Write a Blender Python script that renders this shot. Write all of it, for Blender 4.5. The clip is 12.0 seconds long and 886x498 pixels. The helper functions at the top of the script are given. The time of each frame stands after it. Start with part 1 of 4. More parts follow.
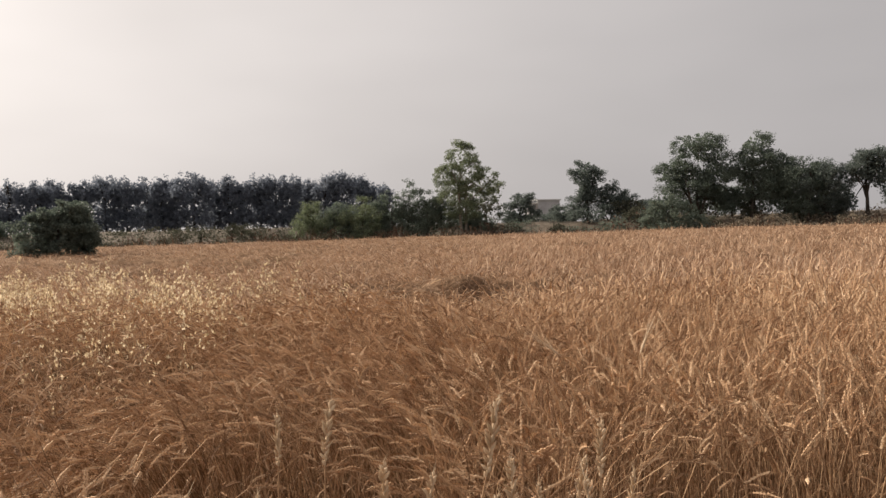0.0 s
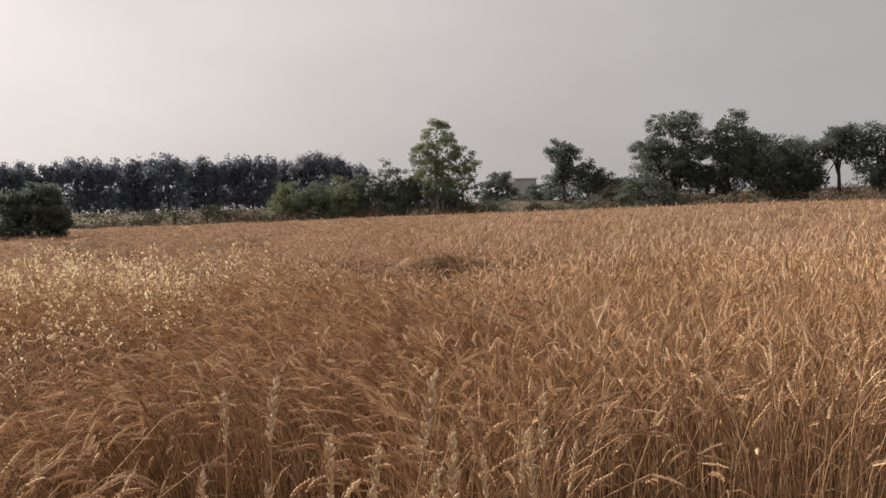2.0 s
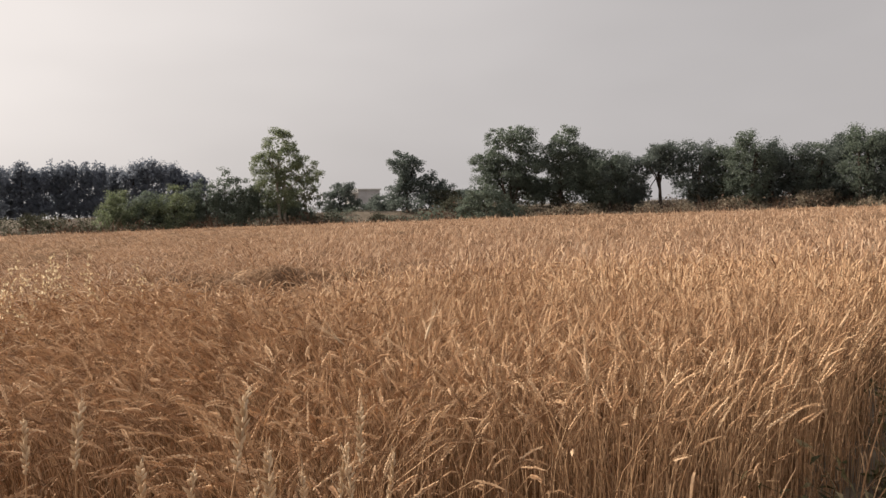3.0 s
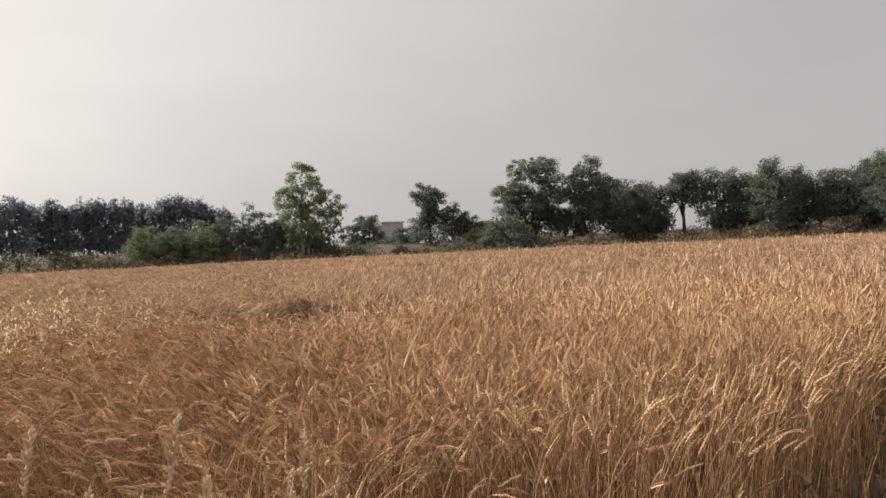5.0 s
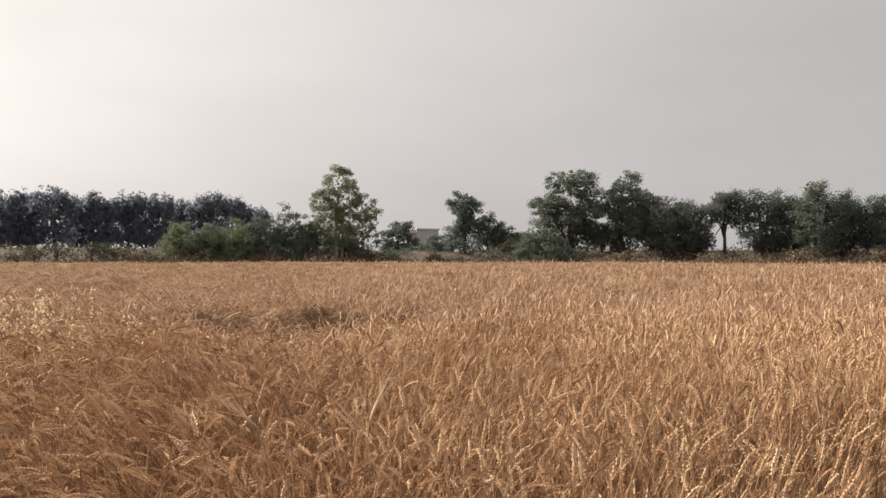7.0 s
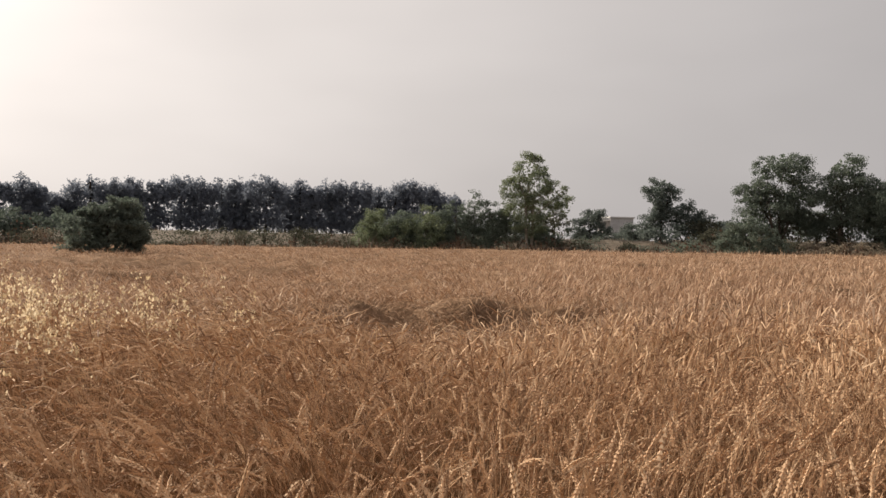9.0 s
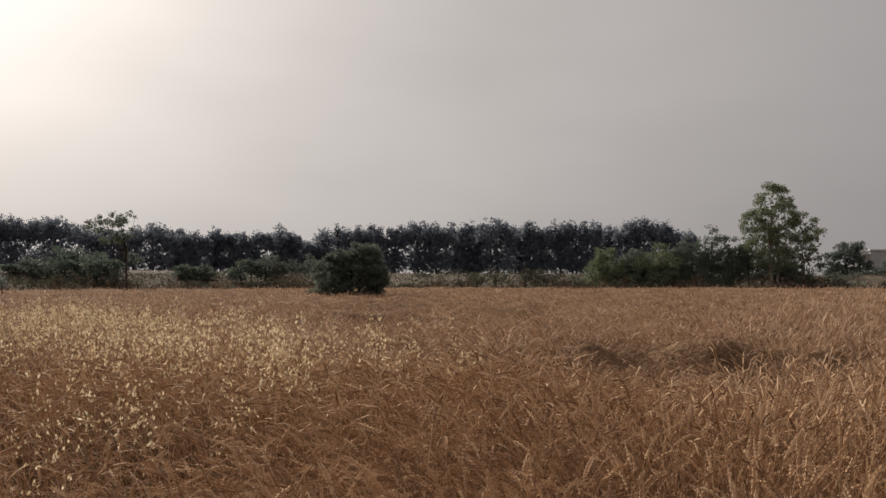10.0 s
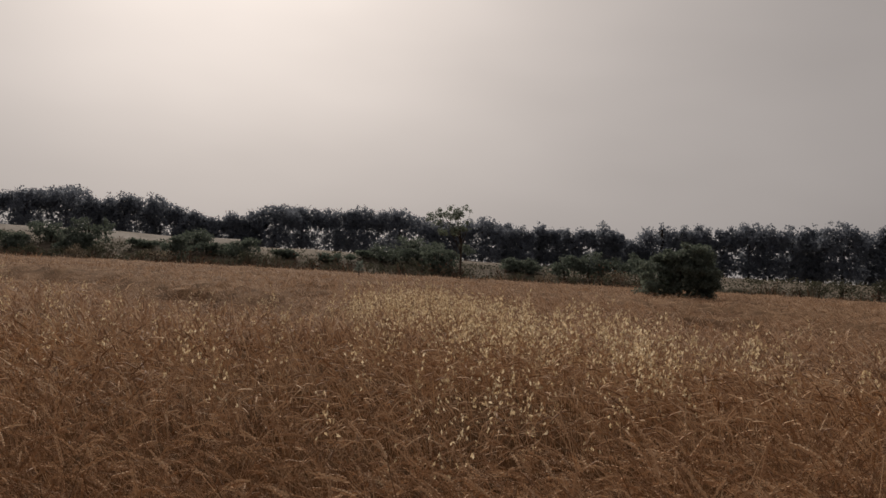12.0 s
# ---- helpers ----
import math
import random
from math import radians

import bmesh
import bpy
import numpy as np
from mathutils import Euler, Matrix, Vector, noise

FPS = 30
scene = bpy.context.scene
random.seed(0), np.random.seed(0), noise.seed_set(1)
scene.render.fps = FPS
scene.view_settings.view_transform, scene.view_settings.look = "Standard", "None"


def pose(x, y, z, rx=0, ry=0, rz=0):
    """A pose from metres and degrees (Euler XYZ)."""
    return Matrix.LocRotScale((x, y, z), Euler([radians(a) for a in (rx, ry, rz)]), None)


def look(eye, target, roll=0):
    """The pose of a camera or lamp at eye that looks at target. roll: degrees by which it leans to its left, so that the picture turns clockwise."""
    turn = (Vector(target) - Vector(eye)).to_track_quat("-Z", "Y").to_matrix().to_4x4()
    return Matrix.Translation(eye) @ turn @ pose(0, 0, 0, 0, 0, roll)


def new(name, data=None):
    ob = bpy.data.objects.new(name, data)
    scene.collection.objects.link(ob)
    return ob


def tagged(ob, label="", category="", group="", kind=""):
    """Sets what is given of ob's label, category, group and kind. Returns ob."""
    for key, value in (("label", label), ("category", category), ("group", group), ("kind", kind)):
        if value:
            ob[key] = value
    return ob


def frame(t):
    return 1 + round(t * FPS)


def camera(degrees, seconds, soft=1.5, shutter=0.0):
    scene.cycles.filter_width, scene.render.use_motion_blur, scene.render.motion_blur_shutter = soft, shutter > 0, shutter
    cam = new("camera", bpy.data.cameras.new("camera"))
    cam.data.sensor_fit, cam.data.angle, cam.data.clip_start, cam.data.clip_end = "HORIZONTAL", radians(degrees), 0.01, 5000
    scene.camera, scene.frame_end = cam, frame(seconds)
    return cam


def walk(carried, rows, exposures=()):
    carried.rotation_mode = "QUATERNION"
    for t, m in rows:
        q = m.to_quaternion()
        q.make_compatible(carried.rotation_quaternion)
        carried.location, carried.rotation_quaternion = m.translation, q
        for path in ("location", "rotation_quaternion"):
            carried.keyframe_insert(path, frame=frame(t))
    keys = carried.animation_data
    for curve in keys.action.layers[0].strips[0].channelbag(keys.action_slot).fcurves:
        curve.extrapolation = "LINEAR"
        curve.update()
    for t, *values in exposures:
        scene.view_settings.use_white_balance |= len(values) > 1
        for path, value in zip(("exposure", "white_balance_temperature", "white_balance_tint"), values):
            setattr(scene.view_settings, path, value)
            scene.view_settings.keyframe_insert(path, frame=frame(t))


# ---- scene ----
cam = camera(57.2, 12.0, soft=1.5)
PATH = [
    (0.0, pose(0.00, 0.00, 1.45, 88.52, 1.78, -0.00)),
    (0.5, pose(-0.03, -0.03, 1.45, 88.32, 1.11, 5.78)),
    (1.0, pose(-0.01, -0.04, 1.45, 88.45, 1.20, 4.32)),
    (1.5, pose(0.02, -0.01, 1.45, 88.31, 1.60, 1.12)),
    (2.0, pose(0.07, 0.00, 1.44, 87.02, 2.19, -1.58)),
    (2.5, pose(0.13, 0.02, 1.43, 86.46, 2.19, -5.30)),
    (2.7, pose(0.12, 0.01, 1.45, 86.61, 2.16, -10.83)),
    (4.3, pose(0.17, -0.20, 1.44, 89.96, 1.89, -14.41)),
    (4.5, pose(0.21, -0.18, 1.43, 88.85, 1.66, -13.57)),
    (5.0, pose(0.28, -0.08, 1.43, 89.69, 2.66, -10.80)),
    (5.5, pose(0.30, 0.07, 1.45, 91.70, 0.46, -16.52)),
    (6.0, pose(0.35, 0.19, 1.46, 89.72, -0.03, -20.16)),
    (6.5, pose(0.46, 0.30, 1.46, 89.97, 0.27, -14.53)),
    (6.7, pose(0.49, 0.37, 1.46, 90.28, 1.37, -9.63)),
    (8.3, pose(0.77, 1.46, 1.45, 89.48, -2.80, -6.60)),
    (8.5, pose(0.79, 1.56, 1.46, 87.31, -1.84, -2.80)),
    (9.0, pose(0.83, 1.77, 1.46, 89.40, -0.84, 5.26)),
    (9.5, pose(0.86, 1.90, 1.45, 91.63, -0.83, 5.24)),
    (10.0, pose(0.81, 1.95, 1.45, 92.15, 0.10, 21.38)),
    (10.5, pose(0.72, 1.94, 1.46, 92.00, -1.95, 38.72)),
    (11.0, pose(0.61, 1.87, 1.45, 92.00, -0.78, 46.22)),
    (11.5, pose(0.53, 1.85, 1.44, 90.60, -2.62, 47.10)),
    (12.0, pose(0.50, 1.87, 1.44, 91.40, -3.12, 43.60)),
]
walk(cam, PATH, exposures=[(0.0, 0.02, 6500, 10), (0.5, -0.05, 6500, 10), (1.0, -0.09, 6500, 10), (2.0, -0.05, 6500, 10), (2.5, 0.14, 6500, 10), (4.5, 0.18, 6500, 8), (5.5, 0.14, 6500, 7), (6.0, 0.24, 6500, 6), (6.5, 0.3, 6500, 8), (8.5, -0.03, 6500, 10), (9.0, 0.0, 6550, 10),
                            (9.5, -0.28, 6550, 10), (10.0, -0.66, 6480, 10), (10.5, -1.0, 6520, 11), (11.0, -1.15, 6550, 12), (12.0, -1.15, 6600, 12)])

# ---- world and sun: a hazy afternoon, the sun high on one side ----
SUN_BEARING, SUN_HEIGHT = 59.0, 30.0  # degrees to the left of ahead, and up
sun_way = Vector((-math.sin(radians(SUN_BEARING)) * math.cos(radians(SUN_HEIGHT)),
                  math.cos(radians(SUN_BEARING)) * math.cos(radians(SUN_HEIGHT)),
                  math.sin(radians(SUN_HEIGHT))))
world = bpy.data.worlds.new("hazy_sky")
scene.world = world
world.use_nodes = True
wn, wl = world.node_tree.nodes, world.node_tree.links
wn.clear()
sky = wn.new("ShaderNodeTexSky")
sky.sky_type = "NISHITA"
sky.sun_disc = False
sky.sun_elevation = radians(SUN_HEIGHT)
sky.sun_rotation = radians(-SUN_BEARING)
sky.air_density, sky.dust_density, sky.ozone_density = 1.0, 7.0, 1.0
pale = wn.new("ShaderNodeHueSaturation")
pale.inputs["Saturation"].default_value = 0.25
aim = wn.new("ShaderNodeTexCoord")
toward = wn.new("ShaderNodeVectorMath")
toward.operation = "DOT_PRODUCT"
toward.inputs[1].default_value = sun_way
near_sun = wn.new("ShaderNodeMath")
near_sun.operation = "MAXIMUM"
near_sun.inputs[1].default_value = 0.0
broad = wn.new("ShaderNodeMath")
broad.operation = "POWER"
broad.inputs[1].default_value = 2.0
tight = wn.new("ShaderNodeMath")
tight.operation = "POWER"
tight.inputs[1].default_value = 16.0
glow_1 = wn.new("ShaderNodeVectorMath")
glow_1.operation = "MULTIPLY_ADD"
glow_1.inputs[1].default_value = (5.4, 4.8, 4.25)
glow_1.inputs[2].default_value = (4.42, 4.18, 4.16)
glow_2 = wn.new("ShaderNodeVectorMath")
glow_2.operation = "MULTIPLY_ADD"
glow_2.inputs[1].default_value = (6.8, 5.5, 4.4)
warm = wn.new("ShaderNodeMix")
warm.data_type, warm.blend_type = "RGBA", "MIX"
warm.inputs["Factor"].default_value = 0.88
back = wn.new("ShaderNodeBackground")
back.inputs["Strength"].default_value = 0.11
wout = wn.new("ShaderNodeOutputWorld")
wl.new(sky.outputs["Color"], pale.inputs["Color"])
wl.new(aim.outputs["Generated"], toward.inputs[0])
wl.new(toward.outputs["Value"], near_sun.inputs[0])
wl.new(near_sun.outputs[0], broad.inputs[0])
wl.new(near_sun.outputs[0], tight.inputs[0])
wl.new(broad.outputs[0], glow_1.inputs[0])
wl.new(tight.outputs[0], glow_2.inputs[0])
wl.new(glow_1.outputs[0], glow_2.inputs[2])
wl.new(pale.outputs["Color"], warm.inputs["A"])
wl.new(glow_2.outputs[0], warm.inputs["B"])
veil = wn.new("ShaderNodeTexNoise")
veil.inputs["Scale"].default_value, veil.inputs["Detail"].default_value = 2.2, 3.0
stretch = wn.new("ShaderNodeVectorMath")
stretch.operation = "MULTIPLY"
stretch.inputs[1].default_value = (1.0, 1.0, 3.0)
thin = wn.new("ShaderNodeMapRange")
thin.inputs["From Min"].default_value, thin.inputs["From Max"].default_value = 0.3, 0.7
thin.inputs["To Min"].default_value, thin.inputs["To Max"].default_value = 0.94, 1.06
layered = wn.new("ShaderNodeVectorMath")
layered.operation = "MULTIPLY"
wl.new(aim.outputs["Generated"], stretch.inputs[0])
wl.new(stretch.outputs[0], veil.inputs["Vector"])
wl.new(veil.outputs["Fac"], thin.inputs["Value"])
wl.new(warm.outputs["Result"], layered.inputs[0])
wl.new(thin.outputs["Result"], layered.inputs[1])
wl.new(layered.outputs[0], back.inputs["Color"])
wl.new(back.outputs["Background"], wout.inputs["Surface"])
sun = new("sun", bpy.data.lights.new("sun", "SUN"))
sun.data.energy, sun.data.angle, sun.data.color = 5.0, radians(1.5), (1.0, 0.90, 0.76)
sun.matrix_world = look(sun_way * 200, (0, 0, 0))


# ---- materials ----
def base_material(name):
    m = bpy.data.materials.new(name)
    m.use_nodes = True
    m.node_tree.nodes.clear()
    return m, m.node_tree.nodes, m.node_tree.links


def ramp(nodes, stops):
    r = nodes.new("ShaderNodeValToRGB")
    el = r.color_ramp.elements
    while len(el) < len(stops):
        el.new(0.5)
    for e, (p, c) in zip(el, stops):
        e.position, e.color = p, (*c, 1)
    return r


def noise_node(nodes, links, scale, detail=4.0, vector=None):
    n = nodes.new("ShaderNodeTexNoise")
    n.inputs["Scale"].default_value, n.inputs["Detail"].default_value = scale, detail
    if vector is not None:
        links.new(vector, n.inputs["Vector"])
    return n


def plant_material(name, stops, glow, rough=0.75, patch=0.35, drift=0.25, sheen=0.25, haze_sheen=0.0):
    """Thin plant matter: every blade a shade of its own, large drifts over the field, light passing through."""
    m, nodes, links = base_material(name)
    geo = nodes.new("ShaderNodeNewGeometry")
    tone = ramp(nodes, stops)
    wide = noise_node(nodes, links, patch, 3.0, geo.outputs["Position"])
    fine = noise_node(nodes, links, 60.0, 2.0, geo.outputs["Position"])
    a = nodes.new("ShaderNodeMath")
    a.operation = "MULTIPLY_ADD"
    links.new(wide.outputs["Fac"], a.inputs[0])
    a.inputs[1].default_value, a.inputs[2].default_value = drift * 2, -drift
    b = nodes.new("ShaderNodeMath")
    b.operation = "ADD"
    links.new(geo.outputs["Random Per Island"], b.inputs[0])
    links.new(a.outputs[0], b.inputs[1])
    c = nodes.new("ShaderNodeMath")
    c.operation = "MULTIPLY_ADD"
    links.new(fine.outputs["Fac"], c.inputs[0])
    c.inputs[1].default_value = 0.3
    links.new(b.outputs[0], c.inputs[2])
    d = nodes.new("ShaderNodeMath")
    d.operation = "SUBTRACT"
    d.use_clamp = True
    links.new(c.outputs[0], d.inputs[0])
    d.inputs[1].default_value = 0.15
    links.new(d.outputs[0], tone.inputs["Fac"])
    p = nodes.new("ShaderNodeBsdfPrincipled")
    p.inputs["Roughness"].default_value = rough
    p.inputs["Specular IOR Level"].default_value = sheen
    # this sheen lays a pale veil on foliage in place of air haze
    p.inputs["Sheen Weight"].default_value, p.inputs["Sheen Roughness"].default_value = haze_sheen, 0.5
    links.new(tone.outputs["Color"], p.inputs["Base Color"])
    t = nodes.new("ShaderNodeBsdfTranslucent")
    links.new(tone.outputs["Color"], t.inputs["Color"])
    mix = nodes.new("ShaderNodeMixShader")
    mix.inputs["Fac"].default_value = glow
    links.new(p.outputs[0], mix.inputs[1])
    links.new(t.outputs[0], mix.inputs[2])
    out = nodes.new("ShaderNodeOutputMaterial")
    links.new(mix.outputs[0], out.inputs["Surface"])
    return m


def solid_material(name, stops, scale, rough=0.9, bump=0.4, fine=9.0, bump_depth=0.03, gloss=0.25):
    """Soil, bark, plaster and the like: two scales of variation and a relief."""
    m, nodes, links = base_material(name)
    geo = nodes.new("ShaderNodeNewGeometry")
    n1 = noise_node(nodes, links, scale, 5.0, geo.outputs["Position"])
    n2 = noise_node(nodes, links, scale * fine, 6.0, geo.outputs["Position"])
    mixv = nodes.new("ShaderNodeMath")
    mixv.operation = "MULTIPLY_ADD"
    links.new(n2.outputs["Fac"], mixv.inputs[0])
    mixv.inputs[1].default_value = 0.6
    half = nodes.new("ShaderNodeMath")
    half.operation = "MULTIPLY_ADD"
    links.new(n1.outputs["Fac"], half.inputs[0])
    half.inputs[1].default_value, half.inputs[2].default_value = 1.0, -0.3
    links.new(half.outputs[0], mixv.inputs[2])
    tone = ramp(nodes, stops)
    links.new(mixv.outputs[0], tone.inputs["Fac"])
    p = nodes.new("ShaderNodeBsdfPrincipled")
    p.inputs["Roughness"].default_value = rough
    p.inputs["Specular IOR Level"].default_value = gloss
    links.new(tone.outputs["Color"], p.inputs["Base Color"])
    bm_ = nodes.new("ShaderNodeBump")
    bm_.inputs["Strength"].default_value, bm_.inputs["Distance"].default_value = bump, bump_depth
    links.new(n2.outputs["Fac"], bm_.inputs["Height"])
    links.new(bm_.outputs[0], p.inputs["Normal"])
    out = nodes.new("ShaderNodeOutputMaterial")
    links.new(p.outputs[0], out.inputs["Surface"])
    return m


WHEAT = plant_material("ripe_wheat", [(0, (0.230, 0.124, 0.066)), (0.35, (0.460, 0.275, 0.152)), (0.7, (0.660, 0.436, 0.262)), (1, (0.760, 0.545, 0.352))], 0.12)
# farther wheat: pinker copy of the wheat colour, with haze put into it
HAZED = plant_material("hazed_far_wheat", [(0, (0.205, 0.119, 0.072)), (0.35, (0.400, 0.246, 0.150)), (0.7, (0.555, 0.364, 0.232)), (1, (0.710, 0.520, 0.368))], 0.2)
STRAW = plant_material("wheat_straw", [(0, (0.170, 0.093, 0.049)), (0.5, (0.410, 0.240, 0.129)), (1, (0.710, 0.470, 0.282))], 0.15)
OAT = plant_material("wild_oat", [(0, (0.560, 0.420, 0.250)), (0.5, (0.740, 0.590, 0.380)), (1, (0.860, 0.740, 0.540))], 0.55)
BLEACHED = plant_material("bleached_wheat", [(0, (0.560, 0.400, 0.250)), (0.5, (0.710, 0.540, 0.365)), (1, (0.820, 0.670, 0.490))], 0.35)
OLIVE = plant_material("olive_leaves", [(0, (0.095, 0.076, 0.022)), (0.5, (0.165, 0.130, 0.040)), (1, (0.250, 0.190, 0.070))], 0.25)
# the two sheets under the ears hold the shade between stalks in their colour
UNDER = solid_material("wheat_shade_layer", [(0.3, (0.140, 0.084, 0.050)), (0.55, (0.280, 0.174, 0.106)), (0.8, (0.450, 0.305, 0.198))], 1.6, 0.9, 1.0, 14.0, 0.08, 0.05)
LITTER_SHADE = solid_material("wheat_litter_shade", [(0.3, (0.130, 0.075, 0.041)), (0.55, (0.260, 0.156, 0.087)), (0.8, (0.410, 0.262, 0.155))], 2.2, 0.95, 1.0, 16.0, 0.08, 0.05)
SOIL = solid_material("dry_earth", [(0.25, (0.060, 0.044, 0.031)), (0.5, (0.125, 0.098, 0.072)), (0.75, (0.25, 0.21, 0.165))], 0.09, 0.95, 0.6, 22.0, 0.05)
LIME = solid_material("pale_lining", [(0.25, (0.20, 0.172, 0.145)), (0.6, (0.33, 0.295, 0.26)), (0.85, (0.44, 0.40, 0.36))], 0.4, 0.9, 0.3, 12.0, 0.03)
BARK = solid_material("bark", [(0.3, (0.035, 0.028, 0.023)), (0.6, (0.085, 0.068, 0.054)), (0.85, (0.16, 0.13, 0.105))], 2.5, 0.95, 0.8, 8.0, 0.03)
PALE_BARK = solid_material("pale_bark", [(0.3, (0.16, 0.14, 0.11)), (0.6, (0.30, 0.27, 0.22)), (0.85, (0.42, 0.39, 0.33))], 2.5, 0.9, 0.6, 8.0, 0.02)
PLASTER = solid_material("weathered_plaster", [(0.25, (0.38, 0.37, 0.37)), (0.6, (0.54, 0.53, 0.53)), (0.85, (0.64, 0.63, 0.62))], 0.7, 0.9, 0.2, 9.0, 0.02)
ROOFING = solid_material("pale_roofing", [(0.3, (0.55, 0.54, 0.52)), (0.8, (0.78, 0.77, 0.75))], 0.8, 0.8, 0.1)
DARK_PANEL = solid_material("dark_window_panel", [(0.3, (0.02, 0.02, 0.02)), (0.8, (0.05, 0.05, 0.05))], 1.0, 0.6, 0.0)
# poplar leaves: distance haze is put in as a paler, bluer base colour
POPLAR = plant_material("hazed_poplar_leaves", [(0, (0.165, 0.186, 0.225)), (0.5, (0.215, 0.240, 0.285)), (1, (0.260, 0.286, 0.330))], 0.55, 0.6, 0.05, 0.1, haze_sheen=0.22)
GREEN = plant_material("mid_green_leaves", [(0, (0.092, 0.118, 0.088)), (0.5, (0.142, 0.176, 0.134)), (1, (0.205, 0.243, 0.190))], 0.52, 0.55, 0.08, 0.15, haze_sheen=0.35)
BRIGHT = plant_material("light_green_leaves", [(0, (0.120, 0.150, 0.080)), (0.5, (0.190, 0.228, 0.128)), (1, (0.285, 0.316, 0.196))], 0.45, 0.5, 0.08, 0.15, haze_sheen=0.35)
DEEP = plant_material("dark_green_leaves", [(0, (0.086, 0.108, 0.094)), (0.5, (0.138, 0.165, 0.145)), (1, (0.190, 0.220, 0.195))], 0.52, 0.6, 0.08, 0.12, haze_sheen=0.25)
DARK_BUSH = plant_material("dark_bush_leaves", [(0, (0.080, 0.104, 0.080)), (0.5, (0.128, 0.158, 0.126)), (1, (0.180, 0.212, 0.172))], 0.45, 0.6, 0.08, 0.12, haze_sheen=0.25)
RUST = plant_material("rusty_ditch_weeds", [(0, (0.050, 0.032, 0.022)), (0.5, (0.105, 0.064, 0.044)), (1, (0.190, 0.125, 0.088))], 0.2, 0.8, 0.08, 0.3)
DRY = plant_material("dry_scrub", [(0.0, (0.13, 0.102, 0.072)), (0.5, (0.28, 0.230, 0.165)), (1.0, (0.46, 0.39, 0.30))], 0.25, 0.8, 0.07, 0.35)
SCRUB = plant_material("grey_green_scrub", [(0, (0.052, 0.056, 0.036)), (0.5, (0.092, 0.094, 0.064)), (1, (0.150, 0.142, 0.102))], 0.30, 0.8, 0.06, 0.3, haze_sheen=0.05)
WEED = plant_material("verge_weeds", [(0, (0.034, 0.036, 0.016)), (0.45, (0.098, 0.092, 0.042)), (0.8, (0.210, 0.176, 0.092)), (1, (0.440, 0.360, 0.220))], 0.3, 0.7, 0.8, 0.2)


# ---- mesh helpers ----
rng = np.random.default_rng(7)


def mesh_from(name, chunks, material, smooth=True):
    """One mesh from pieces of (points, faces); all faces of a piece have the same number of corners."""
    points, loops, totals, base = [], [], [], 0
    for v, f in chunks:
        v = np.asarray(v, np.float32).reshape(-1, 3)
        f = np.asarray(f, np.int64)
        points.append(v)
        loops.append((f + base).ravel())
        totals.append(np.full(len(f), f.shape[1], np.int32))
        base += len(v)
    v, l, n = np.concatenate(points), np.concatenate(loops).astype(np.int32), np.concatenate(totals)
    me = bpy.data.meshes.new(name)
    me.vertices.add(len(v))
    me.vertices.foreach_set("co", v.ravel())
    me.loops.add(len(l))
    me.loops.foreach_set("vertex_index", l)
    me.polygons.add(len(n))
    me.polygons.foreach_set("loop_start", np.concatenate([[0], np.cumsum(n)[:-1]]).astype(np.int32))
    me.polygons.foreach_set("use_smooth", np.full(len(n), smooth))
    me.update(calc_edges=True)
    me.materials.append(material)
    return me


def part_from(name, chunks, material, parent, label="", smooth=True):
    ob = new(name, mesh_from(name, chunks, material, smooth))
    ob.parent = parent
    return tagged(ob, label)


def part(name, bm, material, parent, label=""):
    me = bpy.data.meshes.new(name)
    bm.to_mesh(me)
    bm.free()
    me.materials.append(material)
    ob = new(name, me)
    ob.parent = parent
    return tagged(ob, label)


def unit(a):
    return a / np.maximum(np.linalg.norm(a, axis=-1, keepdims=True), 1e-9)


def sweep(centre, radius, sides, flat=1.0):
    """Tubes along many lines at once. centre (N, R, 3), radius (N, R)."""
    n, r, _ = centre.shape
    tangent = unit(np.gradient(centre, axis=1))
    span = centre[:, -1] - centre[:, 0]
    side = np.stack([-span[:, 1], span[:, 0], np.zeros(n)], 1) + rng.normal(0, 1e-3, (n, 3)) * [1, 1, 0]
    side = unit(side)[:, None, :].repeat(r, 1)
    side = unit(side - tangent * (side * tangent).sum(-1, keepdims=True))
    other = np.cross(tangent, side)
    angle = np.arange(sides) * 2 * math.pi / sides + rng.uniform(0, 6.28, (n, 1))
    ca, sa = np.cos(angle)[:, None, :, None], np.sin(angle)[:, None, :, None] * flat
    v = centre[:, :, None, :] + radius[:, :, None, None] * (ca * side[:, :, None, :] + sa * other[:, :, None, :])
    k = np.arange(sides)
    one = np.concatenate([np.stack([j * sides + k, j * sides + (k + 1) % sides, (j + 1) * sides + (k + 1) % sides, (j + 1) * sides + k], 1) for j in range(r - 1)])
    faces = (one[None] + (np.arange(n) * r * sides)[:, None, None]).reshape(-1, 4)
    return v.reshape(-1, 3), faces


def ribbon(centre, width, twist):
    """Flat blades along many lines. centre (N, R, 3), width (N, R), twist: unit sideways vectors (N, 3)."""
    n, r, _ = centre.shape
    v = np.stack([centre - width[..., None] * twist[:, None, :], centre + width[..., None] * twist[:, None, :]], 2)
    one = np.stack([[2 * j, 2 * j + 1, 2 * j + 3, 2 * j + 2] for j in range(r - 1)])
    faces = (one[None] + (np.arange(n) * r * 2)[:, None, None]).reshape(-1, 4)
    return v.reshape(-1, 3), faces


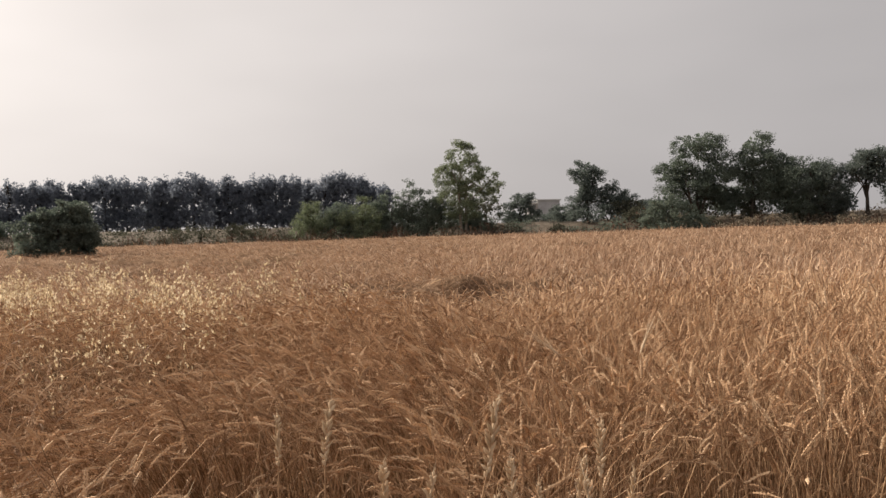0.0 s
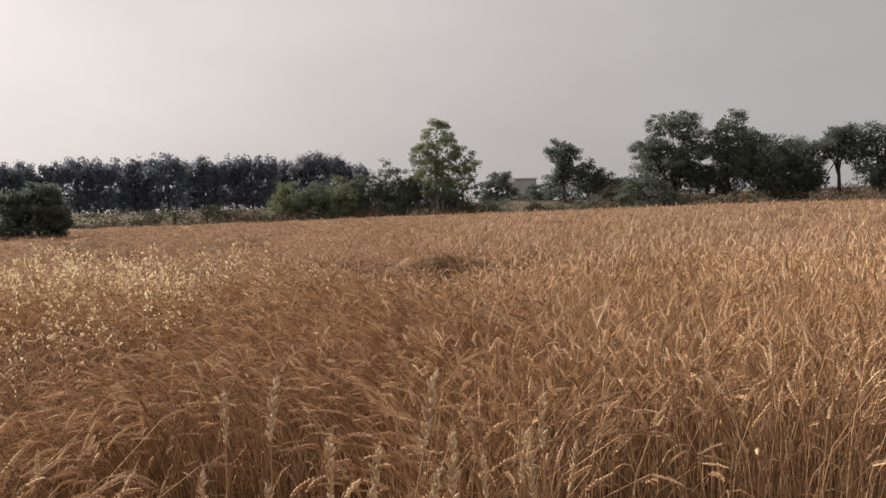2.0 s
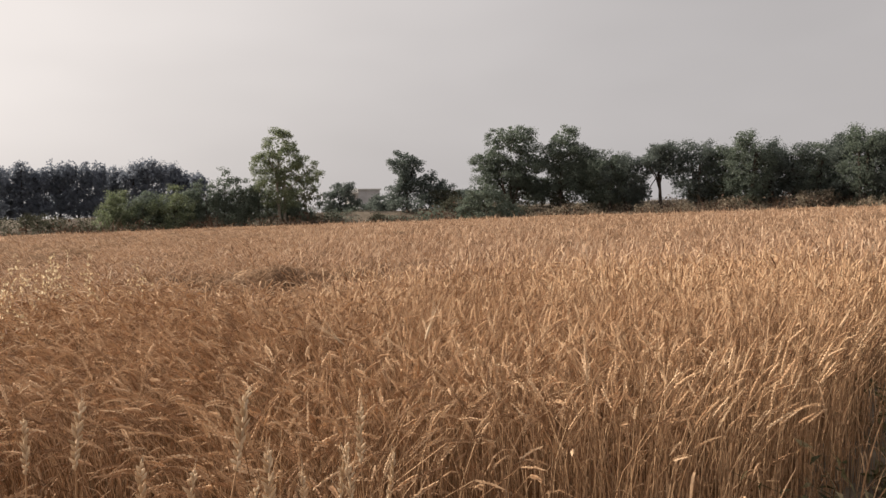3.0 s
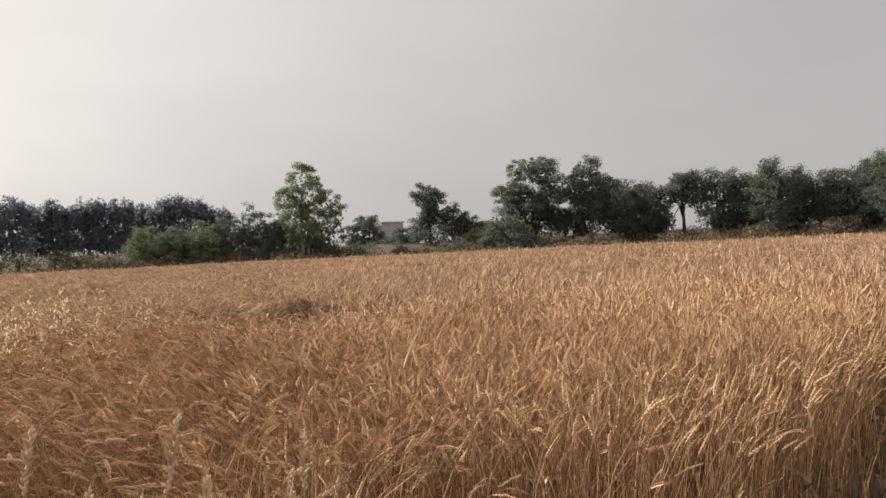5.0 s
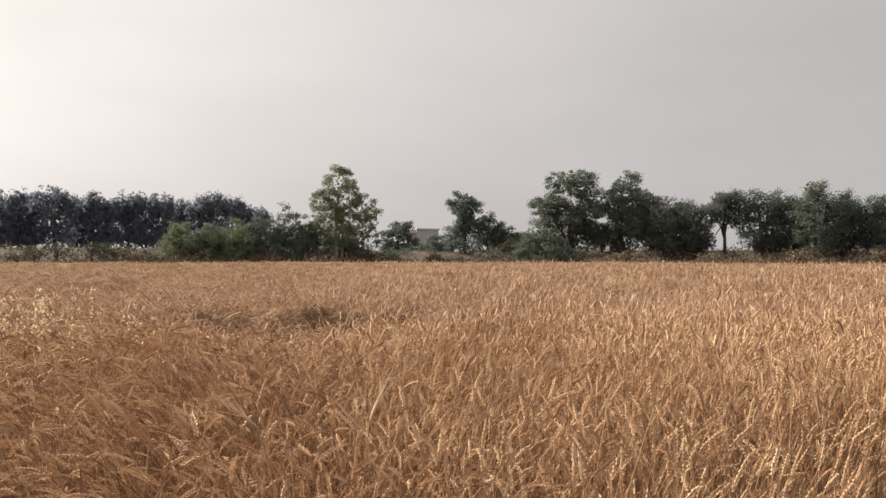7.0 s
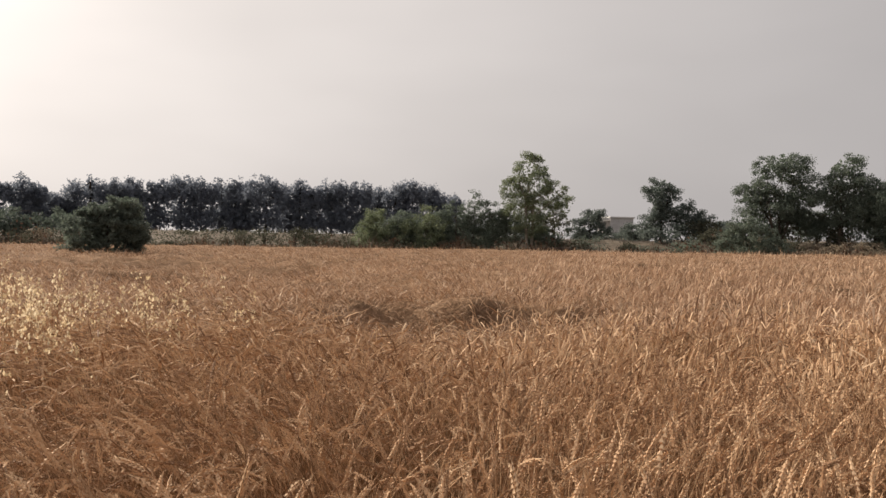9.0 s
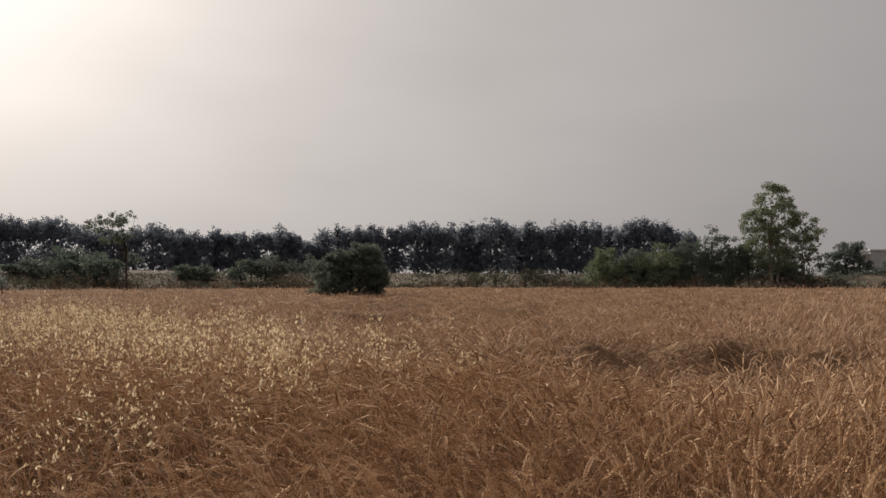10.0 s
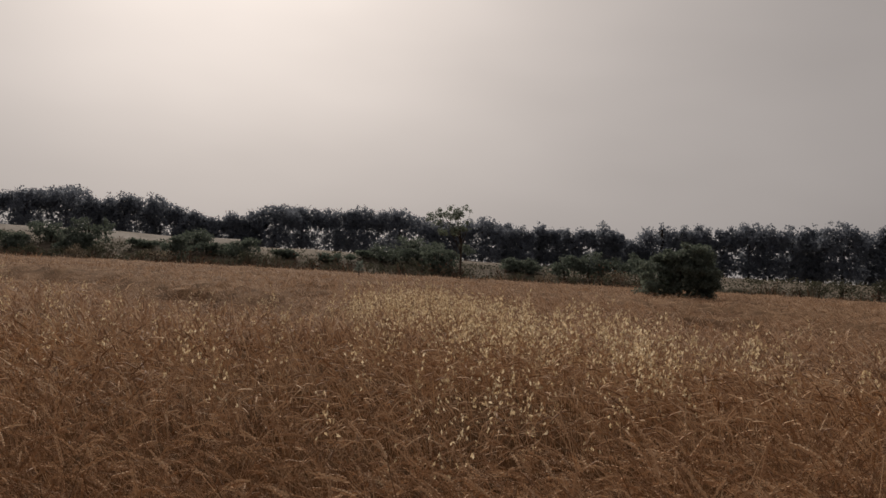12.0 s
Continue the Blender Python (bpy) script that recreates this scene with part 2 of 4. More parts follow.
def leaves(points, size, droop=0.0, aspect=0.65):
    """Small folded rhombic leaf sprays, one at each point, every one turned its own way."""
    n = len(points)
    along = unit(rng.normal(0, 1, (n, 3)) + [0, 0, -droop])
    across = unit(np.cross(along, rng.normal(0, 1, (n, 3))))
    s = size * rng.uniform(0.6, 1.4, (n, 1))
    lift = np.cross(along, across) * s * 0.18
    v = np.stack([points - along * s * 0.5, points + across * s * 0.5 * aspect + lift, points + along * s * 0.5, points - across * s * 0.5 * aspect + lift], 1)
    faces = np.arange(n * 4).reshape(n, 4)
    return v.reshape(-1, 3), faces


# ---- the lie of the land ----
HEART = np.array([0.5, 1.0])  # the middle of the walk
EDGE = 66.0                   # how far the wheat reaches


def place(bearing, reach):
    b = radians(bearing)
    return -math.sin(b) * reach, math.cos(b) * reach


def smooth01(a):
    a = np.clip(a, 0, 1)
    return a * a * (3 - 2 * a)


def waves(x, y, scale, seed):
    """A cheap rolling noise in -1..1."""
    s = np.random.default_rng(seed)
    out = 0
    for _ in range(7):
        a, p, k = s.uniform(0, 6.28), s.uniform(0, 6.28), s.uniform(0.6, 1.8) / scale
        out = out + np.sin((x * math.cos(a) + y * math.sin(a)) * k * 6.28 + p)
    return out / 4.0


def bank_height(bearing):
    return np.interp(bearing, [-60, -20, -5, 8, 30, 50, 80, 120], [1.9, 1.8, 1.7, 1.9, 2.1, 2.6, 2.9, 2.9])


def land(x, y):
    x, y = np.asarray(x, float), np.asarray(y, float)
    r, b = np.hypot(x, y), np.degrees(np.arctan2(-x, y))
    h = bank_height(b) * smooth01((r - 68) / np.interp(b, [0, 30], [12, 18])) + 0.12 * waves(x, y, 9, 3) * smooth01((r - 67) / 5) * (r < 400)
    return h + 0.02 * waves(x, y, 1.3, 4) * (r < 40)


def verge_side(x, y):
    """Over zero where the grassy track beside the wheat lies."""
    return (0.93 * x + 0.58 - y) * 0.73 - 0.035 * np.clip(np.hypot(x, y) - 3, 0, 12) + 0.17 * smooth01((14 - np.hypot(x, y)) / 6) + 0.16 * waves(x, y, 2.5, 8) + 0.10 * waves(x, y, 0.7, 9)


HOLLOWS = [(-2.1, 4.9, 1.1, 0.9, 0.12), (0.45, 9.6, 1.4, 1.4, 0.26), (1.15, 11.3, 0.9, 0.9, 0.25), (-0.5, 11.2, 0.8, 0.8, 0.25), (10.5, 15.4, 1.6, 1.6, 0.22),
           (-5.3, 17.2, 2.2, 2.8, 0.3), (-9.4, 23.2, 3.4, 3.6, 0.3), (-9.2, 8.2, 1.6, 1.5, 0.32), (-11.2, 9.4, 1.9, 1.8, 0.32), (-13.8, 8.9, 2.0, 1.4, 0.3), (-17.6, 9.0, 3.0, 2.0, 0.3), (-21.0, 10.2, 3.0, 2.0, 0.3),
           (-14.3, 10.8, 2.4, 1.5, 0.3), (-26.0, 11.6, 3.6, 2.2, 0.3), (7.4, 15.6, 1.5, 1.2, 0.25), (3.1, 10.8, 1.3, 1.0, 0.22), (1.85, 6.9, 0.8, 0.5, 0.2)]


def crop_height(x, y):
    far = smooth01((np.hypot(x, y) - 4) / 5)
    h = 0.91 + 0.05 * waves(x, y, 3.2, 11) + 0.055 * waves(x, y, 0.8, 12) + 0.04 * far * waves(x, y, 1.7, 15) + 0.05 * waves(x, y, 14.0, 13) * (np.hypot(x, y) > 12)
    h = h - 0.20 * far * smooth01((waves(x, y, 4.5, 14) - 0.25) / 0.6) * smooth01(0.5 + waves(x, y, 1.1, 16))
    for cx, cy, a, b, d in HOLLOWS:
        h = h - d * 1.5 * np.exp(-(((x - cx) / a) ** 2 + ((y - cy) / b) ** 2) ** 2.2)
    return np.maximum(h, 0.5)


def ground_sheet():
    rings = np.concatenate([np.linspace(0.3, 12, 30), np.linspace(13, 64, 28), np.linspace(65, 100, 60), np.geomspace(104, 4200, 30)])
    steps = 160
    a = np.arange(steps) / steps * 2 * math.pi
    x, y = np.outer(rings, np.cos(a)), np.outer(rings, np.sin(a))
    v = np.stack([x, y, land(x, y)], -1).reshape(-1, 3)
    k = np.arange(steps)
    f = np.concatenate([np.stack([j * steps + k, j * steps + (k + 1) % steps, (j + 1) * steps + (k + 1) % steps, (j + 1) * steps + k], 1) for j in range(len(rings) - 1)])
    cap_v = np.concatenate([[[0, 0, land(0, 0)]], v[:steps]])
    cap = np.stack([np.zeros(steps, int), 1 + k, 1 + (k + 1) % steps], 1)
    ob = new("ground", mesh_from("ground", [(v, f), (cap_v, cap)], SOIL))
    tagged(ob, "dry brown farmland earth rising to a low bank", "ground", kind="structure")


ground_sheet()


# ---- the wheat ----
VIEW_FROM, VIEW_TO = -56.0, 81.0  # the bearings between which the crop is dense


def scatter(r0, r1, density):
    """Random places in a ring round the walk, inside the wheat."""
    area = 0.5 * radians(VIEW_TO - VIEW_FROM) * (r1 ** 2 - r0 ** 2)
    n = int(area * density)
    r = np.sqrt(rng.uniform(r0 ** 2, r1 ** 2, n))
    b = np.radians(rng.uniform(VIEW_FROM, VIEW_TO, n))
    x, y = HEART[0] - np.sin(b) * r, HEART[1] + np.cos(b) * r
    wall = np.hypot(x, y) < EDGE + 0.6 * waves(x, y, 7, 21)
    keep = wall & (verge_side(x, y) < 0)
    step = np.clip(((x - 0.0) * 0.86 + y * 1.95) / (0.86 ** 2 + 1.95 ** 2), 0, 1)
    side = np.degrees(np.arctan2(-x, y))
    keep &= ~((np.hypot(x, y) < 3.15 + 0.12 * waves(x, y, 0.5, 22)) & (side > 2) & (side < 24))  # the trodden gap where the walk begins
    keep &= ~((np.hypot(x, y) < 2.3 + 0.2 * waves(x, y, 0.5, 26)) & (side > -3.5) & (side < 3))
    keep &= np.hypot(x - 0.86 * step, y - 1.95 * step) > 0.5 + 0.2 * rng.uniform(0, 1, n)
    keep &= np.hypot(x - 0.3, y - 0.1) > np.interp(side, [-50, -32, -24, -17, -3], [2.8, 2.6, 1.9, 1.12, 1.08]) + 0.2 * rng.uniform(0, 1, n)
    return x[keep], y[keep]


def stalk_lines(x, y, h, stem_rings, ear_rings, start, ear_long):
    """Centre lines of stems and their nodding ears."""
    n = len(x)
    dip = sum(np.exp(-((x - cx) / (a * 1.2)) ** 2 - ((y - cy) / (b * 1.2)) ** 2) for cx, cy, a, b, d in HOLLOWS)
    combed = 0.68 * smooth01((1.4 - x) / 1.6)  # how far the wind has laid the ears one way
    toward = np.where(rng.uniform(0, 1, n) < combed, rng.normal(3.5, 0.55, n) + 0.5 * waves(x, y, 3.0, 23), rng.normal(0.9, 1.0, n) + 0.5 * waves(x, y, 3.0, 24))
    toward = np.where(rng.uniform(0, 1, n) < 0.1, rng.uniform(0, 6.28, n), toward)
    lean = np.abs(rng.normal(0.13, 0.18, n)) + 0.45 * np.clip(dip, 0, 1) * rng.uniform(0.4, 1.2, n) + 0.05 * (x < -1.2)
    brink = np.exp(-(verge_side(x, y) / 0.35) ** 2) * (rng.uniform(0, 1, n) < 0.6)
    toward = np.where(brink > 0.3, rng.normal(-0.75, 0.7, n), toward)
    lean = lean + 0.10 * brink * rng.uniform(0, 1, n)
    lodged = np.exp(-((x + 3.4) / 1.7) ** 2 - ((y - 3.4) / 1.5) ** 2) + 0.8 * np.exp(-((x + 1.9) / 0.7) ** 2 - ((y - 4.0) / 1.2) ** 2)
    lodged = np.clip(lodged * 1.4, 0, 1) * (rng.uniform(0, 1, n) < 0.72)
    toward = np.where(lodged > 0.35, rng.normal(3.9, 0.4, n) + 0.3 * waves(x, y, 1.5, 25), toward)
    lean = lean + lodged * rng.uniform(0.5, 1.1, n)
    nod = np.clip(rng.normal(0, 0.5, n) + np.interp(x, [-5, -2.5, -1, 0.6, 1.6, 3.5], [1.0, 1.3, 1.4, 1.05, 0.8, 0.65]) + 0.4 * smooth01((np.hypot(x, y) - 6) / 8), 0.0, 2.6) * (1 - 0.8 * brink)
    way = np.stack([np.cos(toward), np.sin(toward)], 1)

    def trace(p0, a0, a1, length, rings, power):
        s = np.linspace(0, 1, rings)
        ang = a0[:, None] + (a1 - a0)[:, None] * s ** power
        step = length[:, None] / (rings - 1)
        mid = 0.5 * (ang[:, 1:] + ang[:, :-1])
        out = np.concatenate([np.zeros((n, 1)), np.cumsum(np.sin(mid) * step, 1)], 1)
        up = np.concatenate([np.zeros((n, 1)), np.cumsum(np.cos(mid) * step, 1)], 1)
        return np.concatenate([p0[:, None, :2] + way[:, None, :] * out[..., None], (p0[:, 2:3] + up)[..., None]], 2), ang[:, -1]

    low = h * start
    p0 = np.stack([x + way[:, 0] * low * np.sin(lean * 0.6), y + way[:, 1] * low * np.sin(lean * 0.6), low], 1)
    stem, a_end = trace(p0, lean * 0.5, lean * 1.2 + nod * 0.65, h - low, stem_rings, 4.0)
    ear, _ = trace(stem[:, -1], a_end, a_end + nod * 0.35, ear_long, ear_rings, 1.0)
    return stem, ear


def spikelets(ear, count, thick):
    """Ears as two rows of plump pointed spikelets set by turns left and right of the rachis. ear (N, R, 3)."""
    n, rings, _ = ear.shape
    axis = unit(ear[:, -1] - ear[:, 0])
    side = unit(np.cross(axis, rng.normal(0, 1, (n, 3))))
    thin = np.cross(axis, side)
    long = np.linalg.norm(ear[:, -1] - ear[:, 0], axis=1)[:, None]
    fat = thick * rng.uniform(0.8, 1.2, (n, 1))
    feet, rest = [], []
    for k in range(count + 1):
        u = k / count * 0.92 * (rings - 1)
        j = min(int(u), rings - 2)
        foot = ear[:, j] + (ear[:, j + 1] - ear[:, j]) * (u - j)
        swell = (0.72 + 0.38 * math.sin(3.0 * k / count + 0.3)) * rng.uniform(0.85, 1.15, (n, 1))
        way = side * (1 if k % 2 else -1) + thin * rng.normal(0, 0.25, (n, 1))
        mid = foot + axis * long * 0.045 + way * fat * swell * 1.1
        across = thin * fat * swell * 0.75
        feet.append(foot)
        rest.append(np.stack([mid - across, mid + across, foot + axis * long * (0.9 / count + 0.1) + way * fat * swell * 0.9], 1))
    v = np.concatenate([np.stack(feet, 1), np.stack(rest[:count], 1).reshape(n, -1, 3)], 1)
    one = []
    for k in range(count):
        a, b, t = count + 1 + 3 * k, count + 2 + 3 * k, count + 3 + 3 * k
        one += [[k, a, t], [k, t, b], [a, b, t], [k, k + 1, a]]
    return v.reshape(-1, 3), (np.array(one)[None] + (np.arange(n) * (4 * count + 1))[:, None, None]).reshape(-1, 3)


def wheat_near(r0, r1, density, grains, name, label):
    x, y = scatter(r0, r1, density)
    n = len(x)
    h = crop_height(x, y) * rng.normal(0.93, 0.09, n) - 0.06
    h = np.where(rng.uniform(0, 1, n) < 0.03, h + 0.1, h)
    ear_long = rng.uniform(0.07, 0.115, n)
    stem, ear = stalk_lines(x, y, h, 5, 6, 0.0, ear_long)
    stem[:, 0, 2] = -0.02
    r_stem = np.linspace(0.0020, 0.0012, 5)[None].repeat(n, 0)
    chunks = [spikelets(ear, grains, 0.0050)]
    tip, span = [], []
    for j in (1, 2, 3, 4, 5, 5):
        along = unit(ear[:, min(j + 1, 5)] - ear[:, j - 1])
        off = unit(rng.normal(0, 1, (n, 3)))
        tip.append(ear[:, j])
        span.append(unit(along + 0.35 * off) * rng.uniform(0.012, 0.045, (n, 1)))
    tip, span = np.concatenate(tip), np.concatenate(span)
    cross = unit(np.cross(span, rng.normal(0, 1, span.shape))) * 0.0008
    av = np.stack([tip - cross, tip + cross, tip + span], 1).reshape(-1, 3)
    chunks.append((av, np.arange(len(av)).reshape(-1, 3)))
    ob = new(name, mesh_from(name, chunks, WHEAT, False))
    tagged(ob, label, "wheat", kind="stuff")
    chunks = [sweep(stem, r_stem, 3)]
    m = rng.uniform(0, 1, n) < 0.45
    k = m.sum()
    s = rng.uniform(0.25, 0.8, k)
    i = np.minimum((s * 4).astype(int), 3)
    foot = stem[m][np.arange(k), i]
    a = rng.uniform(0, 6.28, k)
    out = np.stack([np.cos(a), np.sin(a), np.zeros(k)], 1)
    long = rng.uniform(0.08, 0.26, k)[:, None]
    u = np.linspace(0, 1, 5)
    rise = rng.uniform(-0.1, 0.7, k)[:, None]
    line = foot[:, None, :] + out[:, None, :] * (long * u ** 0.9)[..., None] * 0.75
    line[..., 2] += long * (rise * u - 1.15 * u ** 2)
    line[..., 2] = np.maximum(line[..., 2], 0.01)
    w = np.array([0.8, 1.0, 0.85, 0.55, 0.05])[None] * rng.uniform(0.0025, 0.005, (k, 1))
    chunks.append(ribbon(line, w, np.stack([-out[:, 1], out[:, 0], rng.uniform(-0.5, 0.5, k)], 1)))
    ob = new("wheat_straw", mesh_from("wheat_straw", chunks, STRAW))
    tagged(ob, "dry tan wheat stems and curled dead leaves", "wheat", kind="stuff")


def wheat_mid(r0, r1, density, name, label):
    x, y = scatter(r0, r1, density)
    n = len(x)
    h = crop_height(x, y) * rng.normal(0.95, 0.085, n) - 0.05
    stem, ear = stalk_lines(x, y, h, 3, 5, 0.5, rng.uniform(0.075, 0.115, n))
    a = rng.uniform(0, 3.14, n)
    side = np.stack([np.cos(a), np.sin(a), np.zeros(n)], 1)
    prof = np.array([0.4, 1.2, 0.7, 1.1, 0.12]) * 0.0050
    chunks = [sweep(ear, prof[None] * rng.uniform(0.75, 1.2, (n, 1)), 3, 0.8), ribbon(stem, np.full((n, 3), 0.0021), side)]
    k = n // 3
    line = stem[:k, 1][:, None, :] + np.stack([side[:k, 1], side[:k, 0], np.zeros(k)], 1)[:, None, :] * np.array([0, 0.07, 0.13])[None, :, None]
    line[..., 2] += np.array([0.0, 0.04, -0.01])
    chunks.append(ribbon(line, np.array([[0.004, 0.004, 0.0005]]).repeat(k, 0), side[:k]))
    ob = new(name, mesh_from(name, chunks, WHEAT, False))
    tagged(ob, label, "wheat", kind="stuff")


def wheat_far(r0, r1, mat, density, fat, name, label):
    """Ears as slim folded blades, each on the top of its stem."""
    x, y = scatter(r0, r1, density)
    n = len(x)
    h = crop_height(x, y) * rng.normal(0.95, 0.075, n) - 0.05
    stem, ear = stalk_lines(x, y, h, 3, 3, 0.75, rng.uniform(0.07, 0.11, n) * fat ** 0.5)
    a = rng.uniform(0, 3.14, n)
    side = np.stack([np.cos(a), np.sin(a), rng.uniform(-0.4, 0.4, n)], 1)
    line = np.stack([stem[:, 1], ear[:, 0], ear[:, 2]], 1)
    w = np.array([[0.3, 1.0, 0.1]]) * 0.0056 * fat * rng.uniform(0.75, 1.2, (n, 1))
    ob = new(name, mesh_from(name, [ribbon(line, w, side)], mat, False))
    tagged(ob, label, "wheat", kind="stuff")


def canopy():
    """The dense lower layer of the crop, seen between the ears and coloured dark for the shade there."""
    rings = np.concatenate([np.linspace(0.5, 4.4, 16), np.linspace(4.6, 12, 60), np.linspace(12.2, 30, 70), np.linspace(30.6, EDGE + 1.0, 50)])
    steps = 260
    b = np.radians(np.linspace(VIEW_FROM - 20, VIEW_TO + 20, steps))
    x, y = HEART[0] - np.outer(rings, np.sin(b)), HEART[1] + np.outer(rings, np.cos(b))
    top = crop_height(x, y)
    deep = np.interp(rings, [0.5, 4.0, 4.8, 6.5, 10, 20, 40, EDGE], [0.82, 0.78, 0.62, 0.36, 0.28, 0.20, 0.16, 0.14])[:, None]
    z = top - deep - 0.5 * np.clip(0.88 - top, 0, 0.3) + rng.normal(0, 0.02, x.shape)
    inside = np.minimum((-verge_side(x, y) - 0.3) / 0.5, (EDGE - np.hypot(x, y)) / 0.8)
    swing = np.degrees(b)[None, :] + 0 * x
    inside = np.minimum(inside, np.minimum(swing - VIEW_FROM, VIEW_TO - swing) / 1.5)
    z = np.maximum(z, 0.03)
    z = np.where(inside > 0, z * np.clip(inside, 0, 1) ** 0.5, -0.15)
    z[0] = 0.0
    v = np.stack([x, y, z], -1).reshape(-1, 3)
    k = np.arange(steps - 1)
    f = np.concatenate([np.stack([j * steps + k, (j + 1) * steps + k, (j + 1) * steps + k + 1, j * steps + k + 1], 1) for j in range(len(rings) - 1)])
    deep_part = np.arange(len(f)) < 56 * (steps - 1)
    for name, pick, mat, label in (("wheat_litter_shade", f[deep_part], LITTER_SHADE, "dead leaves and stems deep in the wheat, coloured dark for shade"),
                                   ("wheat_canopy", f[~deep_part], UNDER, "dense golden brown layer of ripe wheat, coloured dark for shade")):
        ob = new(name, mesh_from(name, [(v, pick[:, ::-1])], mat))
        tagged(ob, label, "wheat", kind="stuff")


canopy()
wheat_near(0.25, 3.2, 590, 15, "wheat_ears", "ripe golden brown wheat ears nodding on dry stems")
wheat_near(3.2, 4.8, 540, 11, "wheat_ears", "ripe golden brown wheat ears nodding on dry stems")
wheat_mid(4.8, 7.6, 360, "wheat_ears", "ripe golden wheat ears crowding the open field")
wheat_far(7.4, 12, HAZED, 270, 1.3, "wheat_ears", "ripe golden wheat ears crowding the open field")
wheat_far(11.6, 21, HAZED, 115, 1.45, "wheat_ears", "ripe golden wheat ears farther across the field")
wheat_far(20.5, 43, HAZED, 28, 2.0, "wheat_ears", "distant golden wheat standing in the field")
wheat_far(42, 67, HAZED, 8, 3.2, "wheat_ears", "distant golden wheat up to the field margin")


# ---- wild oats, pale and taller than the wheat ----
def wild_oats(x, y, name, label, big=1.0):
    n = len(x)
    h = crop_height(x, y) + rng.normal(0.17, 0.09, n)
    a = rng.uniform(0, 6.28, n)
    way = np.stack([np.cos(a), np.sin(a), np.zeros(n)], 1)
    u = np.linspace(0, 1, 5)
    stem = np.stack([x, y, np.zeros(n)], 1)[:, None, :] + way[:, None, :] * (0.12 * u ** 2)[None, :, None]
    stem[..., 2] = h[:, None] * (u - 0.02 * u ** 4)
    stalks = new("oat_stems", mesh_from("oat_stems", [sweep(stem, np.linspace(0.0016, 0.0008, 5)[None].repeat(n, 0), 3)], STRAW))
    tagged(stalks, "thin dry stems of wild oats", "wild oats", kind="stuff")
    chunks = []
    per = 12
    up = rng.uniform(0.0, 0.26, (n, per))
    ang = rng.uniform(0, 6.28, (n, per))
    out = (0.015 + 0.22 * up) * rng.uniform(0.4, 1.2, (n, per))
    hang = np.stack([stem[:, -1, 0:1] - way[:, 0:1] * 0.3 * up + np.cos(ang) * out, stem[:, -1, 1:2] - way[:, 1:2] * 0.3 * up + np.sin(ang) * out, stem[:, -1, 2:3] - up], -1).reshape(-1, 3)
    for _ in range(2):  # two papery glumes hang open at each place
        chunks.append(leaves(hang + rng.normal(0, 0.004, hang.shape), 0.020 * big, 2.2, 0.45))
    ob = new(name, mesh_from(name, chunks, OAT))
    tagged(ob, label, "wild oats", kind="stuff")


count = 720
t_ = rng.uniform(0, 1, count) ** 1.25
ox = -8.6 + 6.7 * t_ + rng.normal(0, 0.6, count)
oy = 10.3 - 3.9 * t_ + rng.normal(0, 0.7, count)
wild_oats(ox, oy, "wild_oats", "pale straw-coloured wild oat panicles among the wheat", 1.15)
ox, oy = rng.uniform(-9.5, -1.2, 260), rng.uniform(3.6, 8.5, 260)
ok = np.hypot(ox - 0.5, oy - 1.5) > 3.0
wild_oats(ox[ok], oy[ok], "wild_oats", "single pale wild oats scattered through the wheat", 0.9)


# ---- trees and bushes ----
def boughs(blobs, size, flat):
    """Boughs crowding the outer part of several ellipsoids (x, y, z, rx, ry, rz): middles and half sizes."""
    mid, half = [], []
    for b in np.array(blobs, float):
        r = b[3:]
        count = max(5, int(2.1 * (r[0] * r[1] + r[1] * r[2] + r[0] * r[2]) / (3 * size ** 2)))
        d = unit(rng.normal(0, 1, (count, 3)) + [0, 0, 0.12])
        s = size * rng.uniform(0.6, 1.3, (count, 1))
        u = rng.uniform(0.25, 1.0, (count, 1)) ** 0.4
        mid.append(b[:3] + d * np.maximum(r - 0.05 * s * [1, 1, flat], 0.15 * r) * u)
        half.append(s * [1, 1, flat] * rng.uniform(0.8, 1.2, (count, 3)))
    return np.concatenate(mid), np.concatenate(half)


def crown(blobs, count, leaf, size, flat=0.7, droop=0.2, core=0.5):
    """Leaves thickest at the heart of each bough and loose towards its ends, with sparser big ones deep inside."""
    mid, half = boughs(blobs, size, flat)
    w = half[:, 0] ** 2
    pick = rng.choice(len(mid), count, p=w / w.sum())
    p = mid[pick] + np.clip(rng.normal(0, 0.5, (count, 3)), -0.95, 0.95) * half[pick] + [0, 0, 0.08 * size]
    v, f = leaves(p, leaf, droop)
    n = int(count * core * 0.12)
    inner = np.array(blobs, float)
    which = rng.choice(len(inner), n, p=inner[:, 3] * inner[:, 5] / (inner[:, 3] * inner[:, 5]).sum())
    q = inner[which, :3] + unit(rng.normal(0, 1, (n, 3))) * inner[which, 3:] * 0.78 * rng.uniform(0, 1, (n, 1)) ** 0.5
    v2, f2 = leaves(q, leaf * 1.9, droop, 0.8)
    return (np.concatenate([v, v2]), np.concatenate([f, f2 + len(v)])), mid


